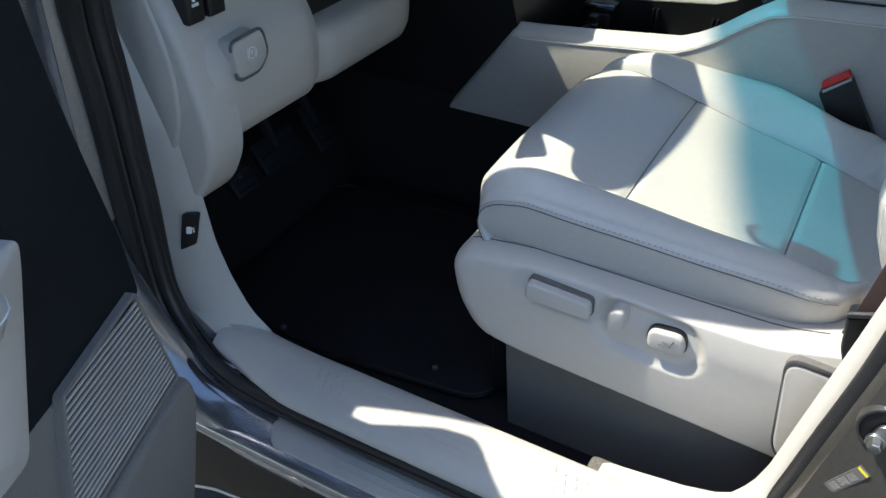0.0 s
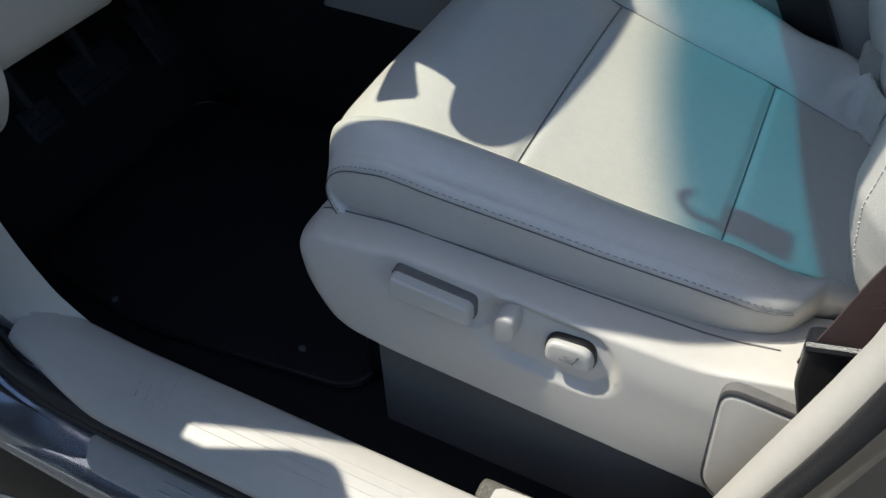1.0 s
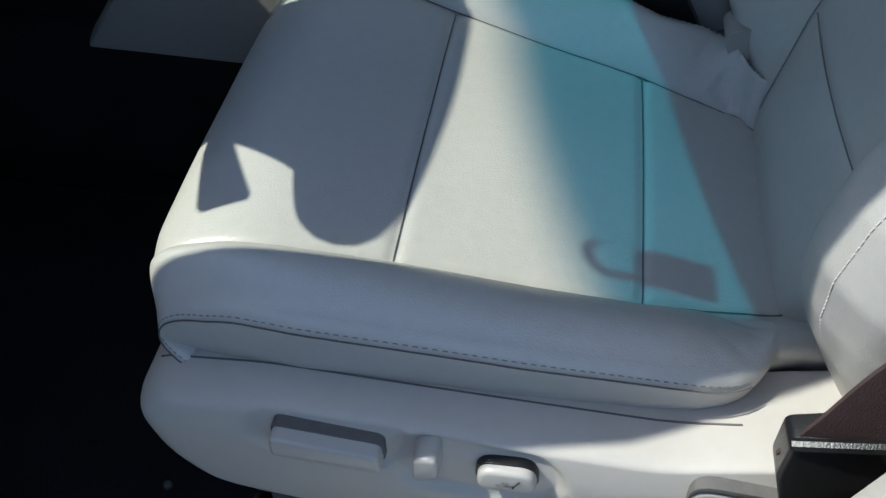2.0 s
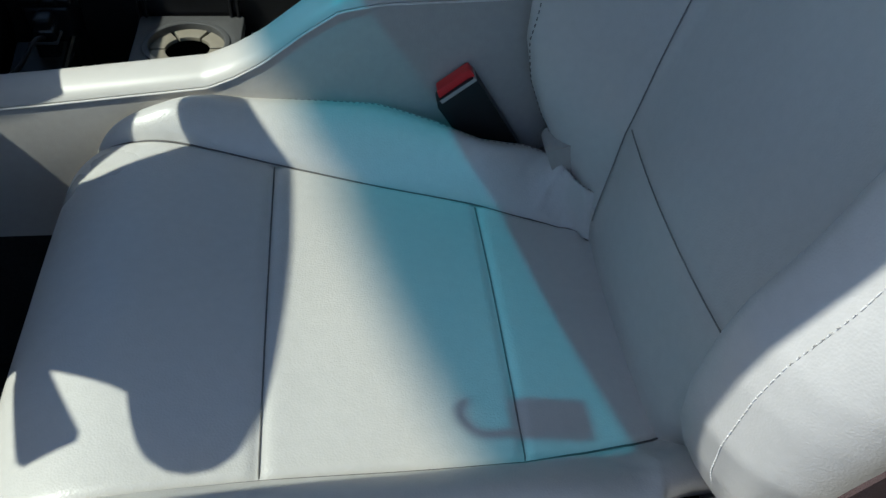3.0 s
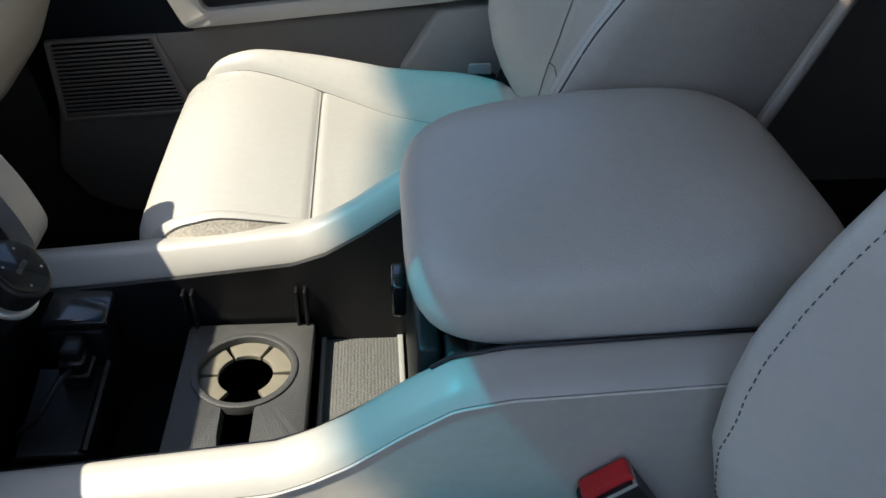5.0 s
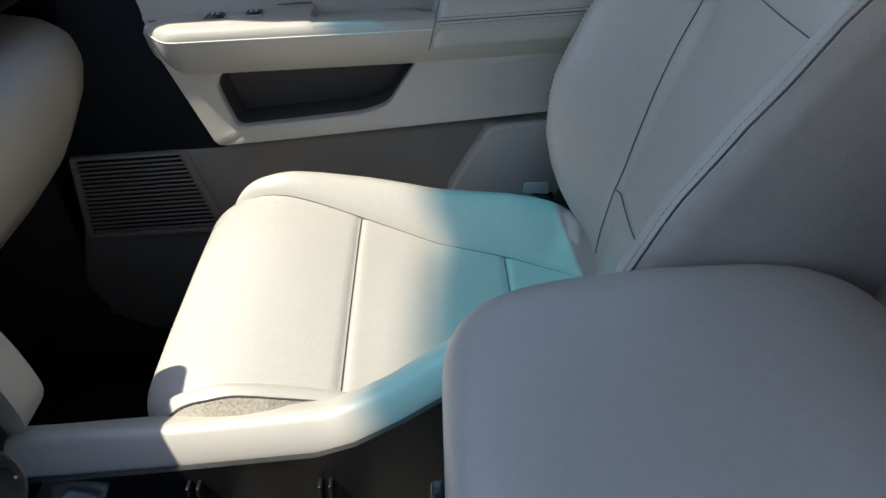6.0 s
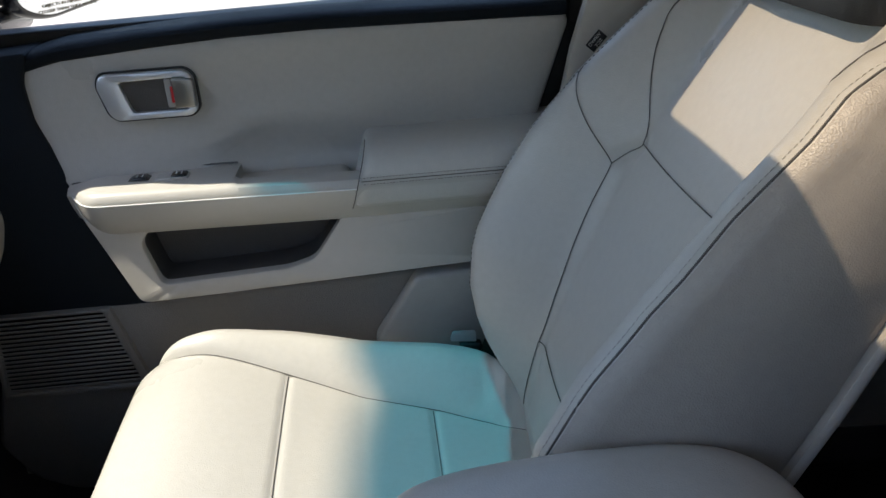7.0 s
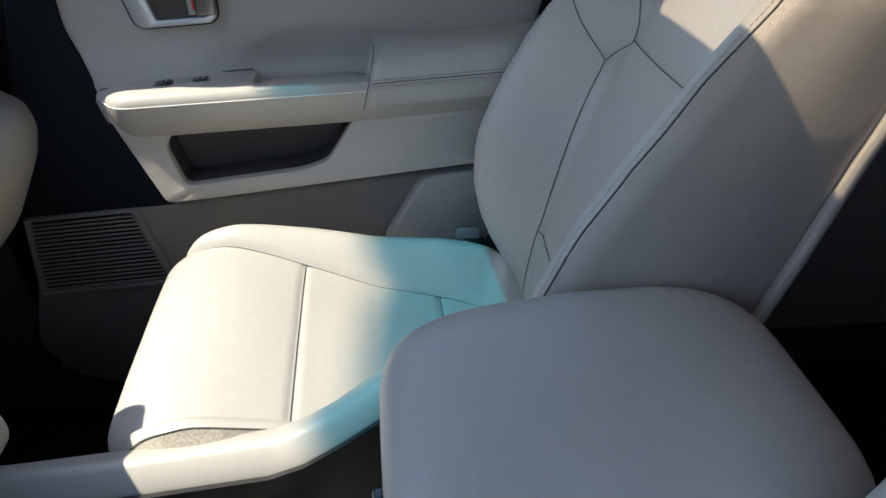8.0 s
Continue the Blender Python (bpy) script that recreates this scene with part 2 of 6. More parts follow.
def ring_plate(outer, inner, axis, a, b, bevel=0.003):
    """A plate between two outlines: a panel with an opening."""
    n = 72
    cu, cv = (sum(p[k] for p in inner) / len(inner) for k in (0, 1))

    def reach(poly, ang):
        du, dv = math.cos(ang), math.sin(ang)
        best = 0
        for (x1, y1), (x2, y2) in zip(poly, poly[1:] + poly[:1]):
            x1, y1, x2, y2 = x1 - cu, y1 - cv, x2 - cu, y2 - cv
            den = du * (y2 - y1) - dv * (x2 - x1)
            if abs(den) < 1e-12:
                continue
            t = (x1 * (y2 - y1) - y1 * (x2 - x1)) / den
            s = (x1 * dv - y1 * du) / den
            if t > 0 and -1e-9 <= s <= 1 + 1e-9:
                best = max(best, t)
        return cu + du * best, cv + dv * best
    angles = sorted({round(math.atan2(v - cv, u - cu), 5) for u, v in list(outer) + list(inner)} | {round(-math.pi + 2 * math.pi * k / n, 5) for k in range(n)})
    O, I = [reach(outer, t) for t in angles], [reach(inner, t) for t in angles]
    bm = bmesh.new()
    s = 1 if b > a else -1
    prof = []
    for o, i in zip(O, I):
        di = Vector((i[0] - o[0], i[1] - o[1], 0))
        di = di.normalized() if di.length > 1e-6 else di
        e = min(bevel, math.hypot(i[0] - o[0], i[1] - o[1]) * 0.3)
        prof.append([put(axis, *o, a), put(axis, *o, b - s * bevel), put(axis, o[0] + di.x * e * 0.3, o[1] + di.y * e * 0.3, b - s * bevel * 0.3), put(axis, o[0] + di.x * e, o[1] + di.y * e, b),
                     put(axis, i[0] - di.x * e, i[1] - di.y * e, b), put(axis, i[0] - di.x * e * 0.3, i[1] - di.y * e * 0.3, b - s * bevel * 0.3), put(axis, *i, b - s * bevel), put(axis, *i, a)])
    grid(bm, prof, close_u=True, close_v=True)
    return bm


def disc(c, axis, r, a, b, n=28, bevel=0.002):
    return prism([(c[0] + r * math.cos(2 * math.pi * k / n), c[1] + r * math.sin(2 * math.pi * k / n)) for k in range(n)], axis, a, b, bevel)


# ---- seats ----
CUSH = curve([(-0.318, 0.700), (-0.338, 0.722), (-0.345, 0.745), (-0.335, 0.768), (-0.305, 0.783), (-0.25, 0.788), (-0.15, 0.770), (-0.05, 0.749), (0.045, 0.731), (0.12, 0.716), (0.20, 0.705)], 150)
SEAM_F, SEAM_R = -0.152, [0.044]


SIDE = [-1]


def cushion_point(i, v, groove=True):
    """A point of the seat cushion: i along its profile from nose to tuck, v across it from -1 to 1."""
    f = min(max(i, 0), len(CUSH) - 1.001)
    p = CUSH[int(f)].lerp(CUSH[int(f) + 1], f - int(f))
    x, z = p.x, p.y
    nose = smooth((0.785 - z) / 0.08) if x < -0.27 else 0.0
    t, s = abs(v), (1 if v >= 0 else -1)
    if s == SIDE[0]:
        wide = table(x, [-0.345, -0.30, -0.22, -0.05, 0.05, 0.085, 0.105, 0.118, 0.127, 0.136, 0.16, 0.20], [0.240, 0.246, 0.249, 0.2445, 0.239, 0.235, 0.229, 0.221, 0.210, 0.194, 0.185, 0.18])
    else:
        wide = table(x, [-0.345, -0.30, -0.22, -0.05, 0.01, 0.055, 0.10, 0.122, 0.137, 0.15, 0.20], [0.244, 0.252, 0.256, 0.247, 0.229, 0.206, 0.203, 0.194, 0.175, 0.145, 0.12])
    seam = min(table(x, [-0.34, -0.25, -0.15, 0.044, 0.16, 0.20], [0.196, 0.186, 0.171, 0.148, 0.122, 0.10]), wide - 0.03)
    edge = table(x, [-0.345, -0.25, -0.2, -0.06, 0.045, 0.13, 0.20], [-0.002, 0.0, 0.006, 0.028, 0.041, 0.048, 0.04])
    if s == SIDE[0] > 0:
        edge += 0.009 * smooth((x + 0.28) / 0.14)
    if SIDE[0] < 0 < s:
        edge += 0.010 * smooth((x + 0.34) / 0.10) * smooth((0.05 - x) / 0.10)
    dz = 0.0
    if t < 0.60:
        y = t / 0.60 * seam
        q = t / 0.60
        dz = 0.005 * (1 - q * q)
        if groove:
            for c in (SEAM_F, SEAM_R[0]):
                dz -= 0.0032 * math.exp(-((x - c) / 0.0045) ** 2)
            dz += 0.004 * math.sin(math.pi * smooth((x - SEAM_F) / (SEAM_R[0] - SEAM_F))) * (1 - q ** 4)
    elif t < 0.86:
        q = (t - 0.60) / 0.26
        y = seam + q * (wide - 0.010 - seam)
        dz = edge * smooth(q) + (0.020 if x < 0.05 else 0.020 * smooth((0.16 - x) / 0.11)) * math.sin(math.pi * q ** 0.85) * (1 - 0.7 * nose)
    elif t < 0.91:
        q = (t - 0.86) / 0.05
        y = wide - 0.010 + 0.012 * math.sin(q * math.pi / 2)
        dz = edge - 0.011 * (1 - math.cos(q * math.pi / 2))
    else:
        q = (t - 0.91) / 0.09
        y = wide + 0.002 + 0.003 * math.sin(math.pi * q) - (0.017 if s == SIDE[0] < 0 else 0.0) * q
        top = z + edge - 0.011
        dz = (0.699 - top) * q + edge - 0.011 if top > 0.699 else edge - 0.011
    if groove:
        dz -= 0.0045 * math.exp(-((t - 0.60) / 0.011) ** 2)
        dz -= 0.0030 * math.exp(-((t - 0.905) / 0.010) ** 2)
        # gathers where the cover tucks under the backrest
        m = smooth((x - 0.06) / 0.08) * smooth((t - 0.55) / 0.1) * smooth((0.9 - t) / 0.08)
        dz += (0.0048 if s == SIDE[0] else 0.0075) * m * noise.noise(Vector((x * 48 - y * 52, (x + y) * 9, s * 2.0)))
        if s != SIDE[0]:
            dz += 0.0042 * m * noise.noise(Vector((x * 105 - y * 118, (x + y) * 11, 7.0)))
        dz += 0.0016 * noise.noise(Vector((x * 9, s * y * 9, 3.1)))
    pull = (0.030 if s == SIDE[0] < 0 else 0.056) * smooth((y - 0.14) / 0.115) ** 1.7 * smooth((-0.16 - x) / 0.16)
    return Vector((x + pull, s * y, z + dz))


def along(i0, i1, v, n=60, lift=0.0):
    return [cushion_point(i0 + (i1 - i0) * k / n, v) + Vector((0, 0, lift)) for k in range(n + 1)]


def cushion_index(x):
    k = next(k for k in range(40, len(CUSH)) if CUSH[k].x >= x)
    return k - (CUSH[k].x - x) / (CUSH[k].x - CUSH[k - 1].x)


def back_centre(z):
    return table(z, [0.66, 0.74, 0.83, 0.90, 1.0, 1.1, 1.2, 1.3, 1.4], [0.16, 0.158, 0.174, 0.198, 0.236, 0.277, 0.328, 0.382, 0.432])


def back_crest(z):
    """The x of the side bolster's crest."""
    return table(z, [0.66, 0.705, 0.76, 0.80, 0.836, 0.88, 0.93, 0.96, 1.0, 1.034, 1.09, 1.13, 1.163, 1.22, 1.25, 1.266, 1.28, 1.32, 1.40], [0.205, 0.170, 0.137, 0.114, 0.100, 0.091, 0.093, 0.099, 0.116, 0.131, 0.162, 0.192, 0.216, 0.268, 0.294, 0.318, 0.352, 0.392, 0.440])


def back_half(z):
    return table(z, [0.66, 0.70, 0.74, 0.80, 0.88, 1.0, 1.12, 1.22, 1.30, 1.36, 1.40], [0.17, 0.196, 0.214, 0.232, 0.246, 0.254, 0.252, 0.240, 0.215, 0.175, 0.12])


def back_foot(z):
    return table(z, [0.70, 0.80, 0.90, 0.98, 1.06, 1.16, 1.28, 1.40], [0.112, 0.120, 0.126, 0.130, 0.134, 0.130, 0.112, 0.06])


def back_rise(z):
    return max(0.0, back_centre(z) - back_crest(z))


DRIVER_SEAMS = [
    [(0.112, 0.735), (0.124, 0.826), (0.138, 0.90), (0.150, 0.98), (0.158, 1.055)],
    [(0.158, 1.055), (0.150, 1.078), (0.122, 1.10)],
    [(0.122, 1.10), (0.134, 1.135), (0.144, 1.17), (0.147, 1.20), (0.142, 1.24), (0.124, 1.29), (0.095, 1.35)],
    [(0.158, 1.055), (0.182, 1.085), (0.216, 1.14)],
]
PASSENGER_SEAMS = [
    [(0.137, 0.74), (0.136, 0.837), (0.142, 0.902), (0.148, 0.961), (0.152, 1.01), (0.154, 1.069)],
    [(0.154, 1.069), (0.145, 1.085), (0.130, 1.098)],
    [(0.130, 1.098), (0.151, 1.143), (0.163, 1.186), (0.171, 1.223), (0.172, 1.252), (0.16, 1.30), (0.13, 1.35)],
    [(0.154, 1.069), (0.169, 1.092), (0.186, 1.118), (0.201, 1.143), (0.218, 1.17)],
]


INNER = [0]
OUTER = [0]


def rim(y):
    """How wide the backrest's rounded side is, on the side of y."""
    return 0.050 if y * OUTER[0] > 0 else 0.030


def swell(y):
    """How far the driver's outer bolster swells beyond the other side."""
    return 0.032 if y * OUTER[0] > 0 else 0.0



def back_front(y, z):
    """The x of the backrest's front at y across and z up."""
    a = abs(y)
    w, foot = back_half(z), back_foot(z)
    crest = w - rim(y)
    q = (a - foot) / max(0.02, crest - foot)
    rise = back_rise(z)
    if y * INNER[0] > 0:
        rise += 0.009 * smooth((1.10 - z) / 0.1)
    if y * OUTER[0] > 0:
        rise -= 0.026 * smooth((1.16 - z) / 0.16)
    x = back_centre(z) - rise * smooth(q)
    if a < foot:
        x -= 0.006 * (1 - (a / foot) ** 2)
    return x


def back_section(z, n=34):
    w = back_half(z)
    left, right = w - rim(-1), w - rim(1)
    deep = table(z, [0.69, 0.80, 1.25, 1.36, 1.40], [0.10, 0.095, 0.088, 0.070, 0.045])
    xb = back_centre(z) + deep
    pts = []
    for k in range(2 * n + 1):
        y = -left + (left + right) * k / (2 * n)
        x = back_front(y, z)
        for line in SEAM_PTS:
            for (sy, sz) in line:
                d = (abs(y) - sy) ** 2 + (z - sz) ** 2
                if d < 0.0004:
                    x += 0.0009 * math.exp(-d / 0.00006)
        pts.append((x, y))
    pts += back_side(back_front(right, z), xb, w + swell(1), 0.043 * (OUTER[0] > 0), rim(1) + swell(1))
    for k in range(1, 12):
        pts.append((xb + 0.006, (w - 0.03) * (1 - 2 * k / 12)))
    pts += [(x, -y) for x, y in reversed(back_side(back_front(-left, z), xb, w + swell(-1), 0.043 * (OUTER[0] < 0), rim(-1) + swell(-1)))]
    return [Vector((x, y, z)) for x, y in pts]


ROUND = [0.034]


def back_side(xf, xb, w, flare, wide):
    crest = w - wide
    dep = min(ROUND[0], (xb - xf) * 0.5)
    side = []
    for k in range(1, 9):
        a = k / 8 * math.pi / 2
        side.append((xf + dep * (1 - math.cos(a)), crest + wide * math.sin(a)))
    for k in range(1, 9):
        side.append((xf + dep + (xb - xf - 0.030 - dep) * k / 8, w + flare * k / 8 + 0.006 * math.sin(math.pi * k / 8)))
    for k in range(1, 7):
        a = k / 6 * math.pi / 2
        side.append((xb - 0.030 + 0.030 * math.sin(a), w + flare - (0.03 + flare) * (1 - math.cos(a))))
    return side


SEAM_PTS = []


def seam_points(lift, powered):
    """The backrest's seams; lift raises their upper part."""
    lines = [[(p.x, p.y) for p in curve(l, 26)] for l in (DRIVER_SEAMS if powered else PASSENGER_SEAMS)]
    a, b = (0.120, 0.122) if powered else (0.136, 0.130)
    lines += [[(a * k / 20, 0.840 if powered else 0.837) for k in range(21)], [(b * k / 16, 1.100) for k in range(17)]]
    return [[(y, z + lift * smooth((z - 0.83) / 0.25)) for y, z in l] for l in lines]


def car_seat(at, out, label, powered, tip=0.0):
    """A front seat. out: the side (-1 or 1 across the car) on which its door is."""
    seat = thing("car_seat", label, "car seat", (at[0], at[1], 0), "front seats")
    o = Vector((at[0], at[1], at[2]))
    SIDE[0] = out
    SEAM_R[0] = 0.044 if powered else 0.036
    INNER[0] = 0 if powered else -out
    OUTER[0] = out if powered else 0
    ROUND[0] = 0.075 if powered else 0.034
    SEAM_PTS[:] = seam_points(0.035 if powered else 0.0, powered)

    def P(name, bm, m, parent=seat, lab="", sharp=40):
        if tip and name in ("cushion", "seam", "piping", "stitching", "side_fabric", "lower_edge") and parent.name.split(".")[0] != "backrest":
            for v in bm.verts:
                u = v.co.x + 0.20
                v.co.z -= (min(0.5 * (u + math.hypot(u, 0.06)) - 0.20, -0.05) + 0.055) * tip
        bm.transform(Matrix.Translation(o))
        return part(name, bm, m, parent, lab, sharp)
    # cushion
    bm = bmesh.new()
    nv = 150
    rows = [[cushion_point(i, -1 + 2 * j / nv) for j in range(nv + 1)] for i in np.linspace(0, len(CUSH) - 1.002, 240)]
    cut = 19 if out > 0 else 0
    grid(bm, [r[cut:] for r in rows])
    low = [[r[0] + Vector((0, 0.02, -0.012)) for r in rows], [r[0] for r in rows]]
    grid(bm, low)
    low = [[r[-1] for r in rows], [r[-1] + Vector((0, -0.02, -0.012)) for r in rows]]
    grid(bm, low)
    cushion = P("cushion", bm, LEATHER, seat, "pale grey-beige leather with sewn panels", 60)
    if cut:
        bm = bmesh.new()
        grid(bm, [r[:cut + 1] for r in rows])
        P("side_fabric", bm, FABRIC, cushion, "coarse grey fabric along the cushion's side", 60)
    n = len(CUSH) - 2
    for v in (-0.60, 0.60):
        P("seam", tube([p + Vector((0, 0, 0.0018)) for p in along(16, n, v, 90)], 0.0008, 5), SEAM, cushion)
    for x in (SEAM_F, SEAM_R[0]):
        i = cushion_index(x)
        P("seam", tube([cushion_point(i, -0.595 + 1.19 * k / 60) + Vector((0, 0, 0.0012)) for k in range(61)], 0.0007, 5), SEAM, cushion)
    for v in (-0.905 if out < 0 else -0.749, 0.905):
        end = cushion_index(0.116) if v * out > 0 else n - 4
        P("piping", tube([p + Vector((0, (0.0012 if v > 0 else -0.0012), 0.001)) for p in along(6, end, v, 90)], 0.0007, 5), SEAM, cushion)
        if powered or v > 0:
            P("stitching", stitches(along(8, end - 2, v * (0.990 if v * out > 0 else 0.955), 120, 0.0004), r=0.00045), THREAD, cushion)
        P("lower_edge", tube([p + Vector((0, (0.001 if v > 0 else -0.001), 0)) for p in along(9, end - 4, 0.999 if v > 0 else -0.999, 90)], 0.0009, 5), SEAM, cushion)
    # dark cover over the seat's track below the shield
    bm = prism([(out * 0.244, 0.60), (out * 0.224, 0.60), (out * 0.238, 0.412 - at[2]), (out * 0.262, 0.412 - at[2])], "x", -0.27, 0.25, 0.004)
    for v in bm.verts:
        if v.co.x < 0:
            v.co.x += 0.12 * (0.60 - v.co.z)
    P("track_cover", bm, TRACK, seat, "dark grey cover over the seat track")
    # hidden carrier below the cushion
    P("seat_pan", box(-0.29, 0.24, -0.215, 0.215, 0.60, 0.69, 0.02), BLACK, seat)
    for y in (-0.19, 0.19):
        P("seat_rail", box(-0.30, 0.28, y - 0.022, y + 0.022, 0.432 - at[2], 0.475, 0.006), BLACK, seat)
        P("rail_foot", box(-0.30, -0.24, y - 0.03, y + 0.03, 0.424 - at[2], 0.60, 0.008), BLACK, seat)
        P("rail_foot", box(0.18, 0.26, y - 0.03, y + 0.03, 0.424 - at[2], 0.60, 0.008), BLACK, seat)
    # backrest
    zs = list(np.linspace(0.690, 1.385, 130)) + [1.392, 1.397, 1.400]
    backrest = P("backrest", loft([back_section(z) for z in zs]), LEATHER, seat, "pale grey-beige leather with sewn panels", 60)
    # coarse vinyl on the backrest's sides
    backrest.data.materials.append(LEATHER_SIDE)
    for p in backrest.data.polygons:
        z = p.center.z
        if p.center.y * -out > back_half(z) - (0.0066 if powered else 0.0155):
            p.material_index = 1
    for line in SEAM_PTS:
        for s in ((-1, 1) if abs(line[0][0] - line[-1][0]) < 0.10 else (1,)):
            if (s == -out and not powered and line[-1][0] > 0.2) or (powered and s == out and abs(line[0][0] - line[-1][0]) < 0.10):
                continue
            pts = [Vector((back_front(s * y, z) - 0.0006, s * y, z)) for y, z in line]
            if s == 1 and abs(line[0][0] - line[-1][0]) >= 0.10:
                pts = [Vector((back_front(-y, z) - 0.0006, -y, z)) for y, z in reversed(line)] + pts[1:]
            P("seam", tube(pts, 0.0007, 5), SEAM if not powered else THREAD, backrest)
    for s in (-1, 1):
        edge, thread = [], []
        for z in np.linspace(0.735, 1.37, 110):
            c = back_half(z) - rim(s)
            xf = back_front(s * c, z)
            a, b = (radians(52), radians(26 if powered else 3)) if powered or s == out else (radians(29), radians(17))
            edge.append(Vector((xf + ROUND[0] * (1 - math.cos(a)) - 0.0004, s * (c + rim(s) * math.sin(a) + 0.0006), z)))
            if powered and s != out:
                d = c - 0.012 * smooth((z - 0.82) / 0.10)
                thread.append(Vector((back_front(s * d, z) - 0.0003, s * d, z)))
            else:
                thread.append(Vector((xf + ROUND[0] * (1 - math.cos(b)) - 0.0003, s * (c + (rim(s) + swell(s)) * math.sin(b) + 0.0001), z)))
        if not powered:
            P("piping", tube(edge, 0.0010, 6), SEAM, backrest)
        # thread tone follows the light: pale on sunlit edges, dark on shaded ones
        P("stitching", stitches(thread, 0.0036, 0.0024, 0.0004) if not powered and s != out else stitches(thread, 0.0036, 0.0024, 0.0005) if powered and s == out else stitches(thread, 0.0038, 0.0034), PALETHREAD if not powered and s != out else LIGHTTHREAD if powered and s == out else SEAM, backrest)
    # plastic panel wrapped round the backrest's rear
    rows = []
    for z in np.linspace(0.72, 1.37, 50):
        w = back_half(z) + 0.005
        xb = back_centre(z) + table(z, [0.69, 0.80, 1.25, 1.36, 1.40], [0.10, 0.095, 0.088, 0.070, 0.045])
        half = [(xb - 0.013, w - 0.02), (xb - 0.013, w - 0.002), (xb - 0.010, w), (xb - 0.004, w), (xb + 0.003, w - 0.006), (xb + 0.010, w - 0.03)]
        rows.append([Vector((x, y, z)) for x, y in half + [(x, -y) for x, y in reversed(half)]])
    P("back_panel", loft(rows), PLASTIC, seat, "beige plastic back panel", 50)
    # headrest on two posts
    for y in (-0.07, 0.07):
        P("headrest_post", tube([(0.42, y, 1.26), (0.43, y, 1.32)], 0.007, 12), CHROME, seat)
    rows = []
    for k in range(25):
        t = k / 24
        r = max(0.04, math.sin(math.pi * t) ** 0.4)
        z = 1.303 + 0.19 * t
        rows.append([Vector((0.415 + 0.05 * t + 0.062 * r * math.copysign(abs(math.cos(a)) ** 0.7, math.cos(a)), 0.135 * (r ** 0.5) * math.copysign(abs(math.sin(a)) ** 0.6, math.sin(a)), z)) for a in np.linspace(0, 2 * math.pi, 40, endpoint=False)])
    P("headrest", loft(rows), LEATHER, seat, "", 60)
    # black cap standing in for the deep shade under the headrest
    P("headrest_shade_cap", prism(rounded([(0.350, -0.130), (0.342, 0.0), (0.350, 0.130), (0.47, 0.130), (0.47, -0.130)], 0.03), "z", 1.279, 1.322, 0.008), BLACK, seat, "headrest underside, blackened for its deep shade")
    # outboard shield
    yo = 0.262
    outline = rounded([(-0.340, 0.684), (-0.324, 0.702), (-0.24, 0.713), (-0.06, 0.711), (0.07, 0.711), (0.13, 0.724), (0.20, 0.738), (0.26, 0.72), (0.26, 0.548), (0.16, 0.543), (0.10, 0.547), (-0.24, 0.570), (-0.302, 0.582), (-0.332, 0.635)], 0.022, 5)
    bm = bmesh.new()
    rows = []
    cx, cz = -0.04, 0.64
    loop = []
    for (ax, az), (bx_, bz) in zip(outline, outline[1:] + outline[:1]):
        m = max(1, int(math.hypot(bx_ - ax, bz - az) / 0.005))
        loop += [(ax + (bx_ - ax) * k / m, az + (bz - az) * k / m) for k in range(m)]
    prof = [(1.0, 0.205), (1.0, 0.252), (0.998, 0.260), (0.992, 0.268), (0.984, 0.274), (0.972, 0.279), (0.958, 0.282), (0.94, 0.284), (0.92, 0.285)]
    prof += [(f, 0.2852) for f in np.linspace(0.90, 0.01, 44)]
    for f, d in prof:
        ring = []
        for u, w in loop:
            x, z = cx + (u - cx) * f, cz + (w - cz) * f
            y = d - 0.012 * smooth((0.64 - z) / 0.16) ** 1.3 - 0.020 * smooth((z - 0.665) / 0.10)
            if powered and d > 0.26:
                # shallow dish round the two upright controls, and a hollow behind the long lever
                r = math.hypot(max(0.0, abs(x + 0.068) - 0.036) / 0.029, (z - 0.668 + 0.06 * (x + 0.05)) / 0.033)
                y -= 0.008 * smooth((1.22 - r) / 0.42)
                r = math.hypot(max(0.0, abs(x + 0.181) - 0.040) / 0.022, (z - 0.690) / 0.024)
                y -= 0.004 * smooth((1.2 - r) / 0.4)
            ring.append(Vector((x, out * y, z)))
        rows.append(ring)
    grid(bm, rows, close_v=True, cap=True)
    if powered:
        top = [(u, w) for u, w in loop if w > 0.69 and -0.325 < u < 0.128]
        top.sort()
        # dark cord standing in for the shade between cushion and shield
        P("shield_gap", tube([(u, out * 0.2385, w + 0.0004) for u, w in top[::2]], 0.0009, 6), SEAM, seat)
    shield = P("side_shield", bm, PLASTIC, seat, "beige moulded plastic seat side cover", 50)
    # inboard shield, narrow
    P("inner_shield", prism(rounded([(-0.30, 0.60), (-0.28, 0.70), (0.22, 0.70), (0.24, 0.58)], 0.03), "y", -out * 0.20, -out * 0.252, 0.012), PLASTIC, seat)
    if powered:
        ys = out * 0.286
        P("slide_lever", prism(rounded([(-0.223, 0.676), (-0.222, 0.702), (-0.140, 0.697), (-0.138, 0.675)], 0.006), "y", ys - out * 0.01, ys + out * 0.0105, 0.003), PLASTIC_SMOOTH, shield, "beige power seat slide lever")
        P("lever_gap", prism(rounded([(-0.2245, 0.6745), (-0.2235, 0.7035), (-0.1385, 0.6985), (-0.1365, 0.6735)], 0.007), "y", ys - out * 0.012, ys - out * 0.0015, 0.0005), SEAM, shield)
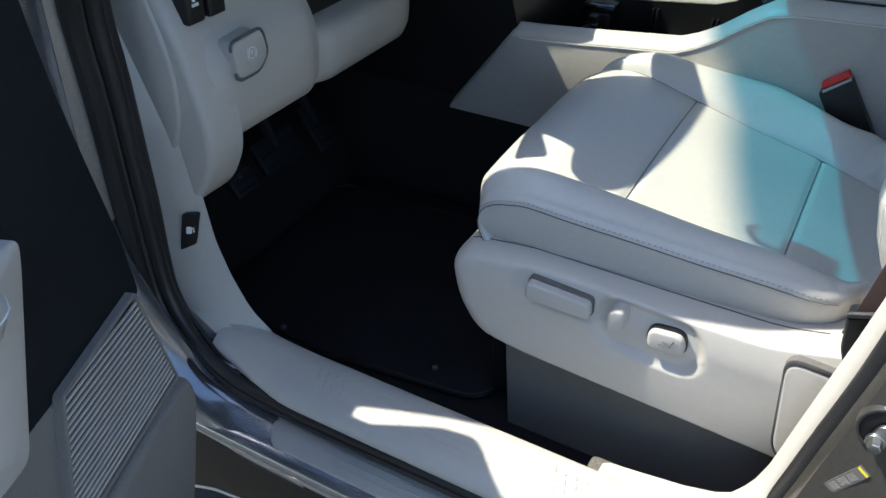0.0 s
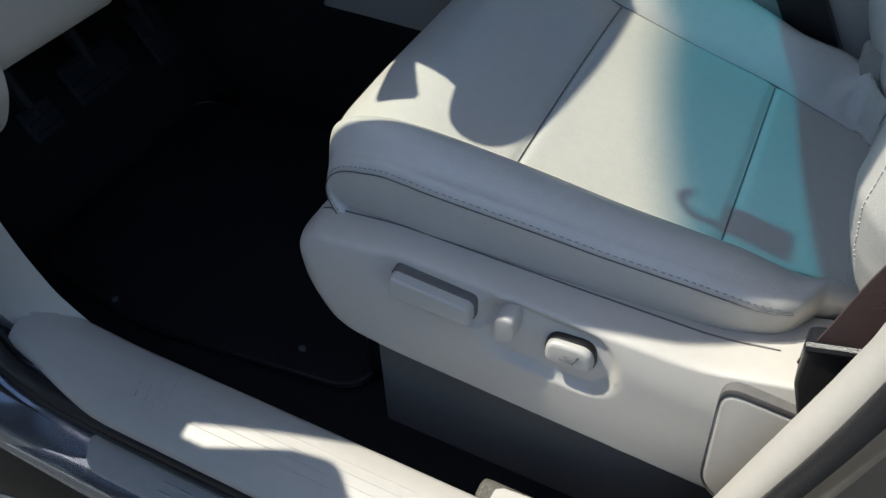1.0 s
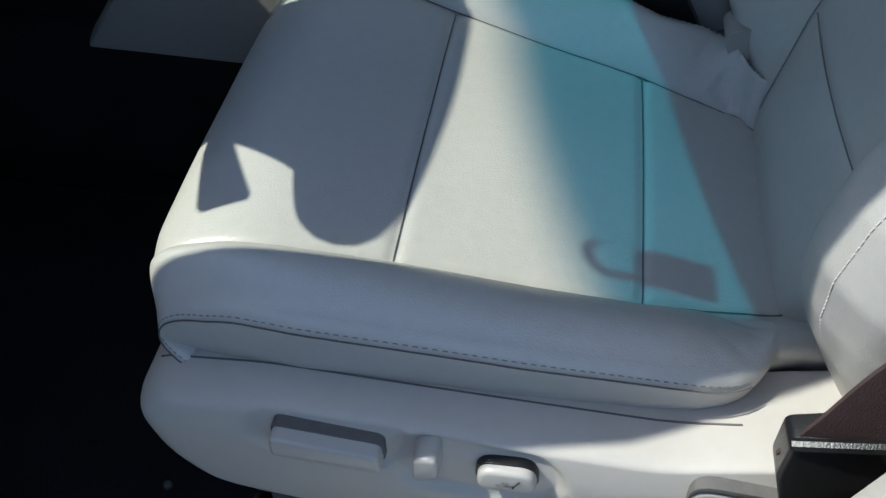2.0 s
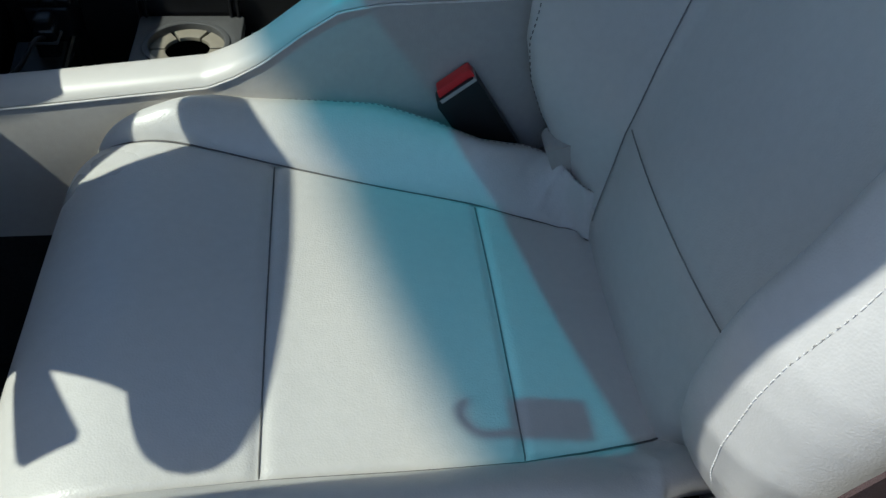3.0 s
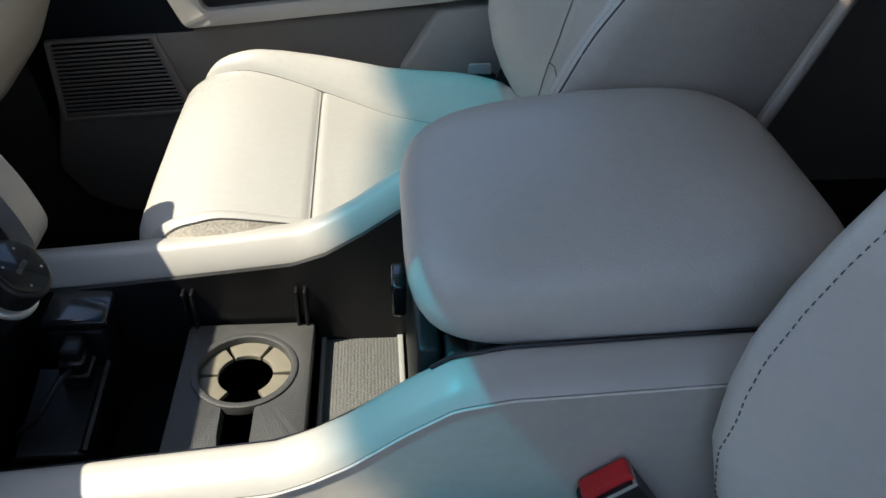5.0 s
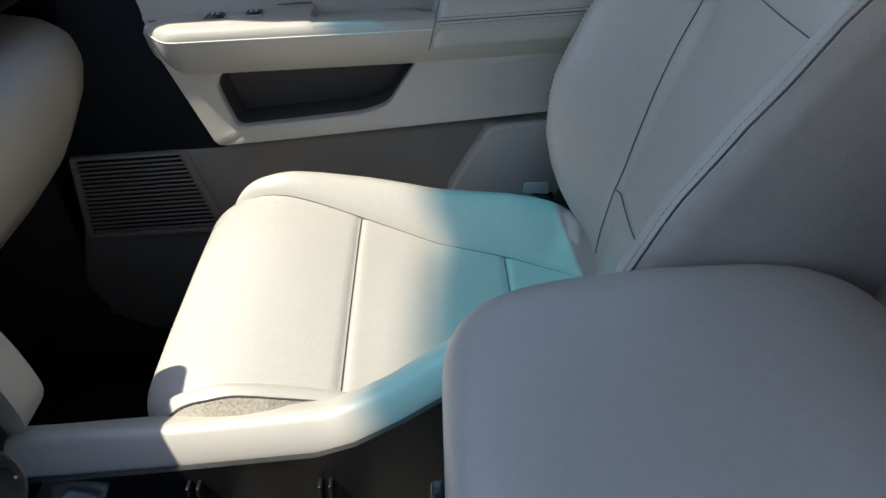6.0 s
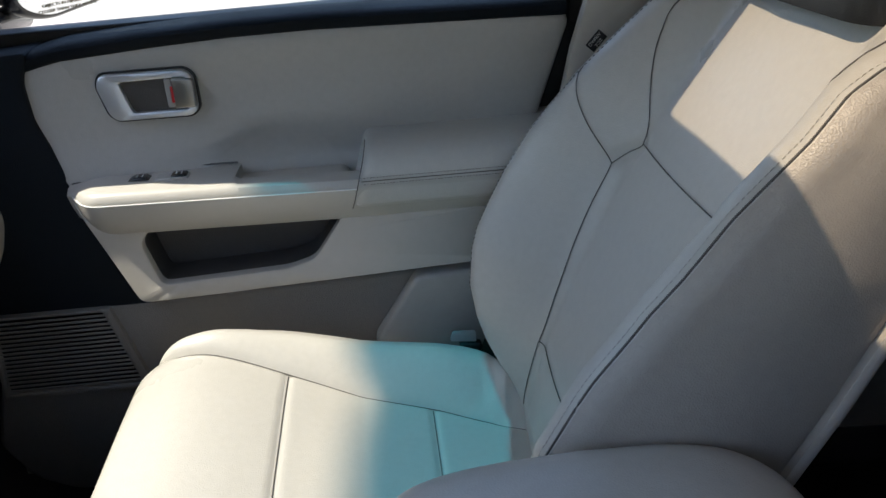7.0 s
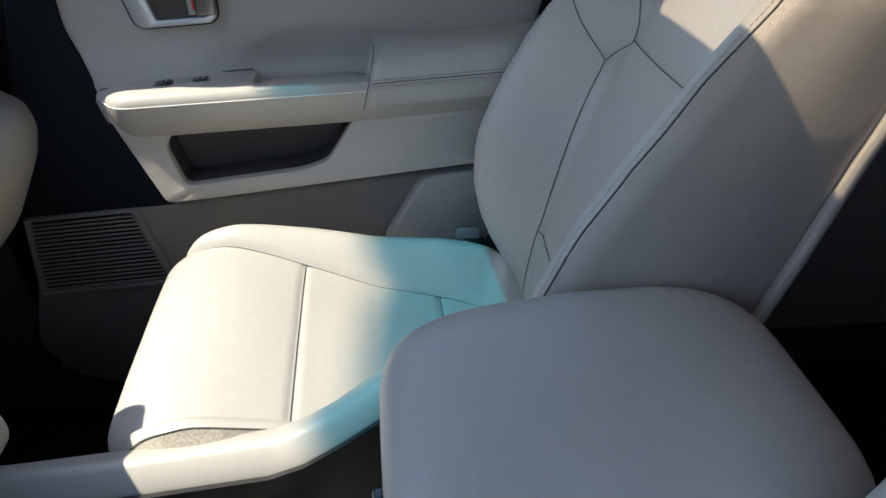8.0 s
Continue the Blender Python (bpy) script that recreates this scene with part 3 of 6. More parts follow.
        P("recline_lever", prism(rounded([(-0.116, 0.664), (-0.116, 0.698), (-0.097, 0.703), (-0.095, 0.674)], 0.009), "y", ys - out * 0.015, ys + out * 0.008, 0.004), PLASTIC_SMOOTH, shield, "beige upright recline lever")
        lum = P("lumbar_switch", prism(rounded([(-0.067, 0.658), (-0.068, 0.687), (-0.026, 0.690), (-0.021, 0.663)], 0.012), "y", ys - out * 0.015, ys + out * 0.003, 0.004), PLASTIC_SMOOTH, shield, "beige rocker switch with a seat mark")
        P("switch_gap", prism(rounded([(-0.0688, 0.6562), (-0.0698, 0.6885), (-0.0248, 0.6918), (-0.0192, 0.6612)], 0.014), "y", ys - out * 0.016, ys - out * 0.0045, 0.0005), BLACK, lum)
        bm = tube([(-0.053, ys + out * 0.0034, 0.671), (-0.040, ys + out * 0.0034, 0.670), (-0.036, ys + out * 0.0034, 0.681)], 0.0008, 5)
        tube([(-0.049, ys + out * 0.0034, 0.676), (-0.043, ys + out * 0.0034, 0.676)], 0.0007, 5, bm)
        P("seat_mark", bm, SEAM, lum)
    # belt anchor pocket at the rear of the shield
    pocket = P("anchor_pocket", prism(rounded([(0.096, 0.572), (0.083, 0.704), (0.15, 0.700), (0.22, 0.700), (0.22, 0.548), (0.125, 0.545)], 0.02), "y", out * 0.25, out * 0.2865, 0.004), PLASTIC, shield)
    P("pocket_gap", ring_plate(rounded([(0.0945, 0.571), (0.0815, 0.712), (0.15, 0.708), (0.2215, 0.708), (0.2215, 0.5465), (0.1245, 0.5435)], 0.02), rounded([(0.096, 0.572), (0.083, 0.704), (0.15, 0.700), (0.22, 0.700), (0.22, 0.548), (0.125, 0.545)], 0.02), "y", out * 0.25, out * 0.2862, 0.0004), SEAM, shield)
    # buckle beside the console
    s = -out
    if powered:
        P("recliner_cover", prism(rounded([(0.114, 0.780), (0.127, 0.750), (0.150, 0.712), (0.18, 0.684), (0.23, 0.69), (0.18, 0.80)], 0.012), "y", s * 0.165, s * 0.206, 0.008), TEXTURED, seat, "pale plastic cover of the recliner hinge")
        P("cover_joint", tube([(0.116, s * 0.2062, 0.754), (0.150, s * 0.2062, 0.768)], 0.0009, 5), SEAM, seat)
    bk = P("belt_buckle", prism(rounded([(0.008, 0.800), (0.046, 0.832), (0.108, 0.735), (0.070, 0.705)], 0.008), "y", s * 0.222, s * 0.244, 0.004), BLACK, seat, "black seat belt buckle with red release button")
    P("release_button", prism(rounded([(0.0095, 0.812), (0.041, 0.838), (0.0475, 0.829), (0.014, 0.802)], 0.003), "y", s * 0.2255, s * 0.2405, 0.003), RED, bk)
    P("buckle_rim", prism(rounded([(0.013, 0.8035), (0.047, 0.8305), (0.049, 0.8275), (0.0155, 0.8000)], 0.001), "y", s * 0.2215, s * 0.2448, 0.001), GREYPLASTIC, bk)
    P("buckle_stalk", tube([(0.085, s * 0.237, 0.72), (0.115, s * 0.232, 0.67), (0.13, s * 0.22, 0.60)], 0.014, 10, flat=0.5), BLACK, bk)
    return seat


driver_seat = car_seat((0.0, -0.405, 0.0), -1, "pale grey-beige leather front seat with power seat switches", True)
passenger_seat = car_seat((-0.060, 0.396, 0.0), 1, "pale beige leather front seat by the closed door", False, 0.15)


# ---- car body, floor, roof and glass ----
ground = solo("ground", box(-300, 300, -300, 300, -0.3, 0.0, 0), ASPHALT, "dark asphalt car park ground", "ground", kind="structure")
# near edge brought up to the car so it bounces light inside
pavement = solo("pavement", box(-40, 40, 1.02, 60, -0.02, 0.006, 0), CONCRETE, "sunlit pale concrete lot beside the car", "pavement", kind="structure")

car_body = thing("car_body", "dark grey metallic car body with beige interior trim", "car", kind="structure")


def rail_z(x):
    return table(x, [-0.75, -0.47, -0.38, -0.217, -0.19, -0.16, -0.12, -0.085, -0.045, 0.12, 0.30], [0.785, 0.800, 0.808, 0.826, 0.837, 0.854, 0.885, 0.908, 0.916, 0.924, 0.928])


part("floor_carpet", box(-1.10, 1.60, -0.757, 0.757, 0.36, 0.41, 0.01), CARPET, car_body, "black carpet")
part("toe_board", prism([(-1.15, 0.36), (-1.15, 1.0), (-1.10, 1.0), (-0.95, 0.60), (-0.84, 0.412), (-0.84, 0.36)], "y", -0.756, 0.756), CARPET, car_body)
part("tunnel", prism(rounded([(-0.19, 0.40), (-0.16, 0.64), (0.20, 0.64), (0.23, 0.40)], 0.04), "x", -1.05, 0.9), CARPET, car_body)
for s in (-1, 1):
    # top and rear edge of the wing are set for the shade they cast
    part("fender", box(-2.1, -0.80, 0.78 if s > 0 else -0.985, 0.985 if s > 0 else -0.78, 0.42, 1.118, 0.03), PAINT, car_body, "dark metallic front wing")
# added block that keeps sun off the outer sill
part("sill_sun_block", box(-0.83, -0.772, -0.985, -0.925, 1.03, 1.118, 0.006), PAINT, car_body)
bm = bmesh.new()
grid(bm, [[Vector((x, y, 1.572)) for y in np.linspace(-0.43, 0.455, 8)] for x in np.linspace(-0.093, 0.41, 6)])
part("sunroof_glass", bm, ROOFGLASS, car_body, "brown-tinted sunroof glass")
part("underbody", box(-1.6, 1.74, -0.86, 0.86, 0.22, 0.355, 0.02), BLACK, car_body)

def bx(z):
    """The x of the centre pillar trim's front edge."""
    return table(z, [0.490, 0.497, 0.505, 0.515, 0.53, 0.56, 0.60, 0.65, 0.70, 0.806, 0.866, 1.0, 1.17, 1.5], [-0.10, -0.045, 0.008, 0.044, 0.069, 0.087, 0.099, 0.108, 0.117, 0.137, 0.147, 0.156, 0.168, 0.222])


def tread_z(y):
    """The height of the tread plate's top."""
    return table(y, [-0.85, -0.835, -0.80, -0.778, -0.757], [0.484, 0.495, 0.501, 0.502, 0.497])


# sill on each side: painted steel with a step, and the beige tread on top
for s in (-1, 1):
    sec = [(-0.757, 0.36), (-0.758, 0.492), (-0.80, 0.485), (-0.83, 0.480), (-0.836, 0.438), (-0.885, 0.425), (-0.893, 0.421), (-0.8985, 0.414), (-0.900, 0.406), (-0.895, 0.399), (-0.88, 0.392), (-0.86, 0.375), (-0.80, 0.36)]
    part("sill", prism([(s * -a if s > 0 else a, b) for a, b in rounded(sec, 0.008, 3)], "x", -0.86, 1.4), PAINT, car_body, "glossy dark painted door sill")
    # pale cord drawn in for the light along the sill's edge
    part("sill_edge", tube([(x, s * 0.8965, 0.4005) for x in np.linspace(-0.66, 1.4, 30)], [0.0006 + 0.0042 * smooth((x + 0.66) / 0.14) for x in np.linspace(-0.66, 1.4, 30)], 8), PAINT_LIT, car_body, "sill's lower edge, lightened for the light it catches")
    rows = []
    for x in list(np.linspace(-0.95, -0.48, 24)) + [0.2, 1.4]:
        low = table(x, [-0.95, -0.75, -0.68, -0.62, -0.56, -0.52], [0.10, 0.213, 0.257, 0.283, 0.294, 0.2985])
        rows.append([Vector((x, -s * a, b)) for a, b in ((-0.80, 0.388), (-0.885, 0.388), (-0.893, 0.376), (-0.901, 0.355), (-0.906, 0.335), (-0.905, low + 0.008), (-0.900, low + 0.001), (-0.893, low), (-0.80, low))])
    part("rocker", loft(rows), ROCKER, car_body, "dark rocker below the sill", 60)
    # pale cord drawn in for the highlight on the rocker's lower edge
    part("rocker_lip", tube([(x, s * 0.9045, table(x, [-0.95, -0.75, -0.68, -0.62, -0.56, -0.52], [0.105, 0.218, 0.262, 0.288, 0.299, 0.3035])) for x in list(np.linspace(-0.95, -0.48, 24)) + [0.2, 1.4]], 0.0035, 6), PAINT_LIT, car_body)
    # painted sweep from the sill up into the front pillar
    rows = []
    for x, z, fall in ((-0.775, 0.74, 0.004), (-0.757, 0.66, 0.006), (-0.737, 0.60, 0.008), (-0.715, 0.555, 0.010), (-0.692, 0.522, 0.012), (-0.668, 0.493, 0.014), (-0.640, 0.468, 0.016), (-0.608, 0.453, 0.0175), (-0.572, 0.4455, 0.018), (-0.535, 0.4425, 0.018), (-0.495, 0.4390, 0.016), (-0.45, 0.4345, 0.0145)):
        tilt = smooth((z - 0.455) / 0.10)
        rows.append([Vector((x - d * tilt, -s * a, z - f * fall - d * (1 - tilt))) for a, f, d in ((-0.80, 0, 0.06), (-0.832, 0, 0.05), (-0.840, 0, 0.020), (-0.8425, 0, 0.004), (-0.848, 0.15, 0), (-0.862, 0.5, 0), (-0.880, 0.9, 0), (-0.888, 1.2, 0.002), (-0.894, 1.5, 0.007), (-0.897, 1.8, 0.016), (-0.892, 2.0, 0.030))])
    part("sill_sweep", loft(rows), PAINT, car_body, "glossy painted sill sweeping up into the pillar", 60)
    tread = [(-0.757, 0.470), (-0.757, 0.497), (-0.778, 0.502), (-0.80, 0.501), (-0.835, 0.495), (-0.850, 0.484), (-0.850, 0.470)]
    rows = []
    for x in np.linspace(-0.665, 0.055, 40):
        k = smooth((-0.50 - x) / 0.17)
        rows.append([Vector((x, (a + 0.030 * k * (1 if a < -0.79 else 0)) * -s, b + 0.010 * k)) for a, b in rounded(tread, 0.006, 3)])
    tp = part("sill_tread", loft(rows), PLASTIC, car_body, "beige plastic sill tread plate with raised dots")
    if s < 0:
        for x0 in (-0.49, -0.13):
            for i in range(4):
                for j in range(3):
                    a, b = -0.783 - j * 0.013, -0.790 - j * 0.013
                    bm = tube([(x0 + i * 0.014 + j * 0.004, a, tread_z(a)), (x0 + i * 0.014 + j * 0.004 + 0.003, b, tread_z(b))], 0.0014, 6)
                    part("tread_dot", bm, PLASTIC, tp)
        for j in range(4):
            part("tread_groove", tube([(x, -0.784 - 0.011 * j, tread_z(-0.784 - 0.011 * j)) for x in (-0.42, -0.15)], 0.0006, 6), PLASTIC, tp)
        bm = prism(rounded([(-0.535, -0.842), (-0.515, -0.884), (0.02, -0.884), (0.02, -0.842)], 0.02), "z", 0.424, 0.4335, 0.003)
        for v in bm.verts:
            v.co.z += 0.29 * (v.co.y + 0.866)
        plate = part("step_plate", bm, GREYPLASTIC, car_body, "grey outer step plate with grooves")
        for j in range(3):
            part("tread_groove", tube([(x, -0.852 - 0.010 * j, 0.4379 - 0.0029 * j) for x in (-0.42, -0.05)], 0.0009, 6), GREYPLASTIC, plate)
    # black door seal round the opening
    seal = curve([(-0.74, s * 0.815, 1.06), (-0.757, s * 0.812, 0.98), (-0.752, s * 0.812, 0.88), (-0.747, s * 0.815, 0.76), (-0.738, s * 0.82, 0.62), (-0.721, s * 0.825, 0.555), (-0.684, s * 0.831, 0.510), (-0.62, s * 0.842, 0.480), (-0.5, s * 0.845, 0.468), (-0.3, s * 0.844, 0.466), (-0.07, s * 0.844, 0.467), (0.0, s * 0.846, 0.470), (0.05, s * 0.850, 0.477), (0.088, s * 0.842, 0.494), (0.110, s * 0.818, 0.530), (0.117, s * 0.799, 0.565)] + [(bx(z) + 0.021, s * (0.786 - 0.30 * max(0, z - 1.0) ** 1.2), z) for z in (0.60, 0.65, 0.70, 0.80, 0.90, 1.0, 1.1, 1.25, 1.45)], 240)
    ds = part("door_seal", tube(seal, [0.0125 - 0.003 * smooth((0.56 - p.z) / 0.07) for p in seal], 12), RUBBER, car_body, "black rubber door seal")
    part("seal_lip", tube([p + Vector((-0.004 * smooth((p.z - 0.50) / 0.04) if p.x < -0.3 else 0.010 * smooth((p.z - 0.49) / 0.07), s * (0.014 - 0.006 * smooth((0.56 - p.z) / 0.07)), -0.004 - 0.006 * smooth((0.56 - p.z) / 0.07))) for p in seal], [0.006 - 0.002 * smooth((0.56 - p.z) / 0.07) for p in seal], 8), RUBBER, ds)
    front = [p for p in seal if p.x < -0.56]
    part("seal_flange", tube([p + Vector((-0.012, s * 0.022, -0.006)) for p in front], [0.001 + 0.004 * smooth((-0.57 - p.x) / 0.1) + 0.009 * smooth((p.z - 0.50) / 0.22) for p in front], 10), RUBBER, ds)
    part("seal_flange", tube([p + Vector((-0.006, s * -0.018, 0.0)) for p in front], [0.001 + 0.003 * smooth((-0.60 - p.x) / 0.06) + 0.008 * smooth((p.z - 0.50) / 0.22) for p in front], 10), RUBBER, ds)
    # added black filler that blocks daylight between dash and closed door
    part("body_side", box(-1.0, -0.45, 0.802 if s > 0 else -0.84, 0.84 if s > 0 else -0.802, 0.40, 1.15, 0.01), BLACK, car_body) if s > 0 else None
    # front hinge pillar, painted, and the beige kick panel inside it
    part("hinge_pillar", prism(rounded([(-0.92, 0.43), (-0.92, 1.08), (-0.772, 1.08), (-0.775, 0.98), (-0.768, 0.80), (-0.766, 0.66), (-0.745, 0.56), (-0.70, 0.47), (-0.67, 0.435)], 0.03), "y", s * 0.80, s * 0.905, 0.012), PAINT_LIT, car_body, "painted front door pillar")
    outer = [(-1.0, 0.40), (-1.0, 1.0), (-0.80, 1.0), (-0.772, 0.80), (-0.772, 0.70), (-0.766, 0.64), (-0.748, 0.585), (-0.715, 0.530), (-0.665, 0.497), (-0.56, 0.40)]
    inner = [(-1.0, 0.40), (-1.0, 1.0), (-0.80, 1.0), (-0.708, 0.80), (-0.690, 0.70), (-0.683, 0.64), (-0.664, 0.585), (-0.635, 0.530), (-0.585, 0.492), (-0.56, 0.40)]
    rows = [[Vector((u * (1 - t) + a * t, s * (0.80 - 0.043 * t), v * (1 - t) + b * t)) for (u, v), (a, b) in zip(rounded(outer, 0.02, 4), rounded(inner, 0.02, 4))] for t in (0, 0.25, 0.5, 0.75, 1.0)]
    # passenger's side: same panel, with the footwell's shade put into its colour
    part("kick_panel", loft(rows), PLASTIC if s < 0 else POCKET, car_body, "beige plastic kick panel" if s < 0 else "kick panel darkened for the shaded footwell")
    # centre pillar
    zs = [0.492, 0.496, 0.50, 0.505, 0.51, 0.515, 0.522, 0.53, 0.54] + list(np.linspace(0.55, 1.50, 56))
    rows = []
    for z in zs:
        x0, lean = bx(z), 0.30 * max(0, z - 1.0) ** 1.2
        fl = 0.075 * smooth((0.575 - z) / 0.075)
        sec = [(x0 + 0.20, 0.735 - lean), (x0 + 0.010, 0.735 - lean), (x0 + 0.002, 0.740 - lean), (x0, 0.748 - lean + 0.3 * fl), (x0 + 0.002, 0.759 - lean + 0.8 * fl), (x0 + 0.008, 0.767 - lean + fl), (x0 + 0.017, 0.771 - lean + fl), (x0 + 0.05, 0.770 - lean + fl), (x0 + 0.20, 0.766 - lean + fl)]
        rows.append([Vector((a, s * b, z)) for a, b in sec])
    part("centre_pillar_trim", loft(rows), PLASTIC, car_body, "beige centre pillar trim")
    rows = []
    for z in zs:
        x0, lean = bx(z), 0.30 * max(0, z - 1.0) ** 1.2 - 0.075 * smooth((0.575 - z) / 0.075)
        rows.append([Vector((x0 + a, s * (b - lean), z)) for a, b in ((0.018, 0.780), (0.020, 0.801), (0.026, 0.810), (0.25, 0.890), (0.30, 0.915), (0.30, 0.785))])
    part("centre_pillar", loft(rows), PAINT_DIM, car_body, "painted steel centre pillar")
    bm = bmesh.new()
    grid(bm, [[Vector((x, s * (0.83 - 0.27 * max(0, z - 1.08)), z)) for z in np.linspace(1.06, 1.51, 6)] for x in np.linspace(0.30, 1.69, 10)])
    part("rear_side_glass", bm, PRIVACY, car_body, "dark privacy glass beside the rear seats")
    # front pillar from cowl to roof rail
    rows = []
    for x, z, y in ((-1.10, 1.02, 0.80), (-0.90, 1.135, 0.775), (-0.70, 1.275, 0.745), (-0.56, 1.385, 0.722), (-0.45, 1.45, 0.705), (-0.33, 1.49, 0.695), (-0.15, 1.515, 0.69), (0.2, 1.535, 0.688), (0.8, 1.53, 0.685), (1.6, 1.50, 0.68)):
        # passenger's rail pushed inward here to keep sun off the door's armrest
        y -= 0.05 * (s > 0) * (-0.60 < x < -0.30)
        # driver's outer edge shaped so its shadow fits the sill and seat
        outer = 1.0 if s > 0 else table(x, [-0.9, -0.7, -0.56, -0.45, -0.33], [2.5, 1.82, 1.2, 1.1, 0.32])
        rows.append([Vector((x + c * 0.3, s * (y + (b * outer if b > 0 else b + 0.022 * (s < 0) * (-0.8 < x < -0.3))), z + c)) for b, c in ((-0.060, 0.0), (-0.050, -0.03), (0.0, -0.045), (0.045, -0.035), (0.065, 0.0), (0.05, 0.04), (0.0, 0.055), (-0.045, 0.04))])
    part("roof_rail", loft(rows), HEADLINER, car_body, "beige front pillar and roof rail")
    # rear side wall and rear door, closed
    part("rear_door", box(0.36, 1.5, s * 0.76 if s > 0 else -0.90, 0.90 if s > 0 else s * 0.76, 0.42, 1.08, 0.02), GREYPLASTIC, car_body)

# roof with a sunroof opening, header at the windshield's top
part("roof_lining", ring_plate(rounded([(-0.36, -0.66), (-0.36, 0.66), (1.7, 0.66), (1.7, -0.66)], 0.05), rounded([(-0.083, -0.42), (-0.083, 0.445), (0.40, 0.445), (0.40, -0.42)], 0.03, 8), "z", 1.60, 1.555, 0.008), HEADLINER, car_body, "pale headliner with an open sunroof")


# unseen header line, curved differently by side to fit the shade on each seat
def header_x(y):
    return -0.445 + (0.17 if y > 0 else 0.212) * y * y


rows = []
for y in np.linspace(-0.69, 0.69, 30):
    h = header_x(y)
    rows.append([Vector((h, y, 1.486)), Vector((h + 0.004, y, 1.476)), Vector((h + 0.05, y, 1.50)), Vector((-0.30, y, 1.555)), Vector((-0.30, y, 1.60)), Vector((h + 0.02, y, 1.52))])
part("windshield_header", loft(rows), HEADLINER, car_body)
part("front_bulkhead", box(-1.30, -1.08, -0.80, 0.80, 0.30, 1.02, 0.02), BLACK, car_body)
part("bonnet", box(-2.2, -1.08, -0.85, 0.85, 0.92, 1.02, 0.03), PAINT, car_body)
# bench coloured black in place of the shade at the back
part("rear_bench", prism(rounded([(0.90, 0.42), (0.90, 0.72), (1.36, 0.70), (1.52, 1.28), (1.66, 1.28), (1.60, 0.42)], 0.05), "y", -0.70, 0.70, 0.03), BLACK, car_body, "rear bench blackened for the unlit back")
part("rear_wall", box(1.68, 1.74, -0.9, 0.9, 0.30, 1.60, 0.01), PAINT, car_body)
part("roof_skin", ring_plate(rounded([(-0.42, -0.70), (-0.42, 0.70), (1.74, 0.72), (1.74, -0.72)], 0.08), rounded([(-0.083, -0.42), (-0.083, 0.445), (0.40, 0.445), (0.40, -0.42)], 0.03, 8), "z", 1.604, 1.625, 0.006), PAINT, car_body, "painted roof skin")

# windshield
ws = thing("windshield", "clear laminated windshield with a teal shade band along its top", "windshield", kind="structure")
rows = []
for k in range(33):
    y = -0.70 + 1.40 * k / 32
    h = header_x(y)
    rows.append([Vector((h - 0.003 - d * 0.82 + 0.06 * (d / 0.8) * y * y, y, 1.488 - d * 0.574)) for d in np.linspace(0, 0.80, 20)])
bm = bmesh.new()
grid(bm, rows)
part("pane", bm, WINDSHIELD, ws)
# unseen black border along the glass's top, widened by the passenger to block sun
rows = []
for y in np.linspace(-0.70, 0.70, 57):
    h = header_x(y)
    deep = 0.012 + 1.35 * max(0.0, y - 0.535) + 14 * max(0.0, y - 0.629)
    rows.append([Vector((h - 0.003 - d * 0.82 + 0.06 * (d / 0.8) * y * y, y, 1.486 - d * 0.574)) for d in (0, deep * 0.5, deep)])
bm = bmesh.new()
grid(bm, rows)
part("printed_border", bm, BLACK, ws, "black printed border of the glass, widened to block sun")
# toll tag stuck on the windshield's top corner, unseen, placed by its shadow
tag = thing("toll_tag", "small dark toll tag stuck behind the windshield", "tag")
part("body", box(-0.424, -0.370, -0.640, -0.602, 1.432, 1.444, 0.003), BLACK, tag)
part("strap", tube(curve([(-0.424, -0.634, 1.436), (-0.445, -0.635, 1.43), (-0.455, -0.618, 1.428), (-0.450, -0.604, 1.43)], 12), 0.004, 6), BLACK, tag)

# unseen mirror, set where its shadow falls on the console rail
rv = thing("rear_view_mirror", "black rear-view mirror hanging from the windshield", "mirror")
part("shell", box(-0.435, -0.405, -0.135, 0.11, 1.385, 1.45, 0.014), BLACK, rv)
part("stem", tube([(-0.43, 0, 1.43), (-0.50, 0, 1.445)], 0.012, 10), BLACK, rv)

# side window of the closed door and belt below it
side_glass = thing("side_window", "clear raised window glass of the closed door", "window", kind="structure")
bm = bmesh.new()
grid(bm, [[Vector((x, 0.835 - 0.30 * max(0, z - 1.19) * 0.9, z)) for z in np.linspace(1.19, 1.50, 8)] for x in np.linspace(-0.78, 0.22, 12)])
part("pane", bm, GLASS, side_glass)

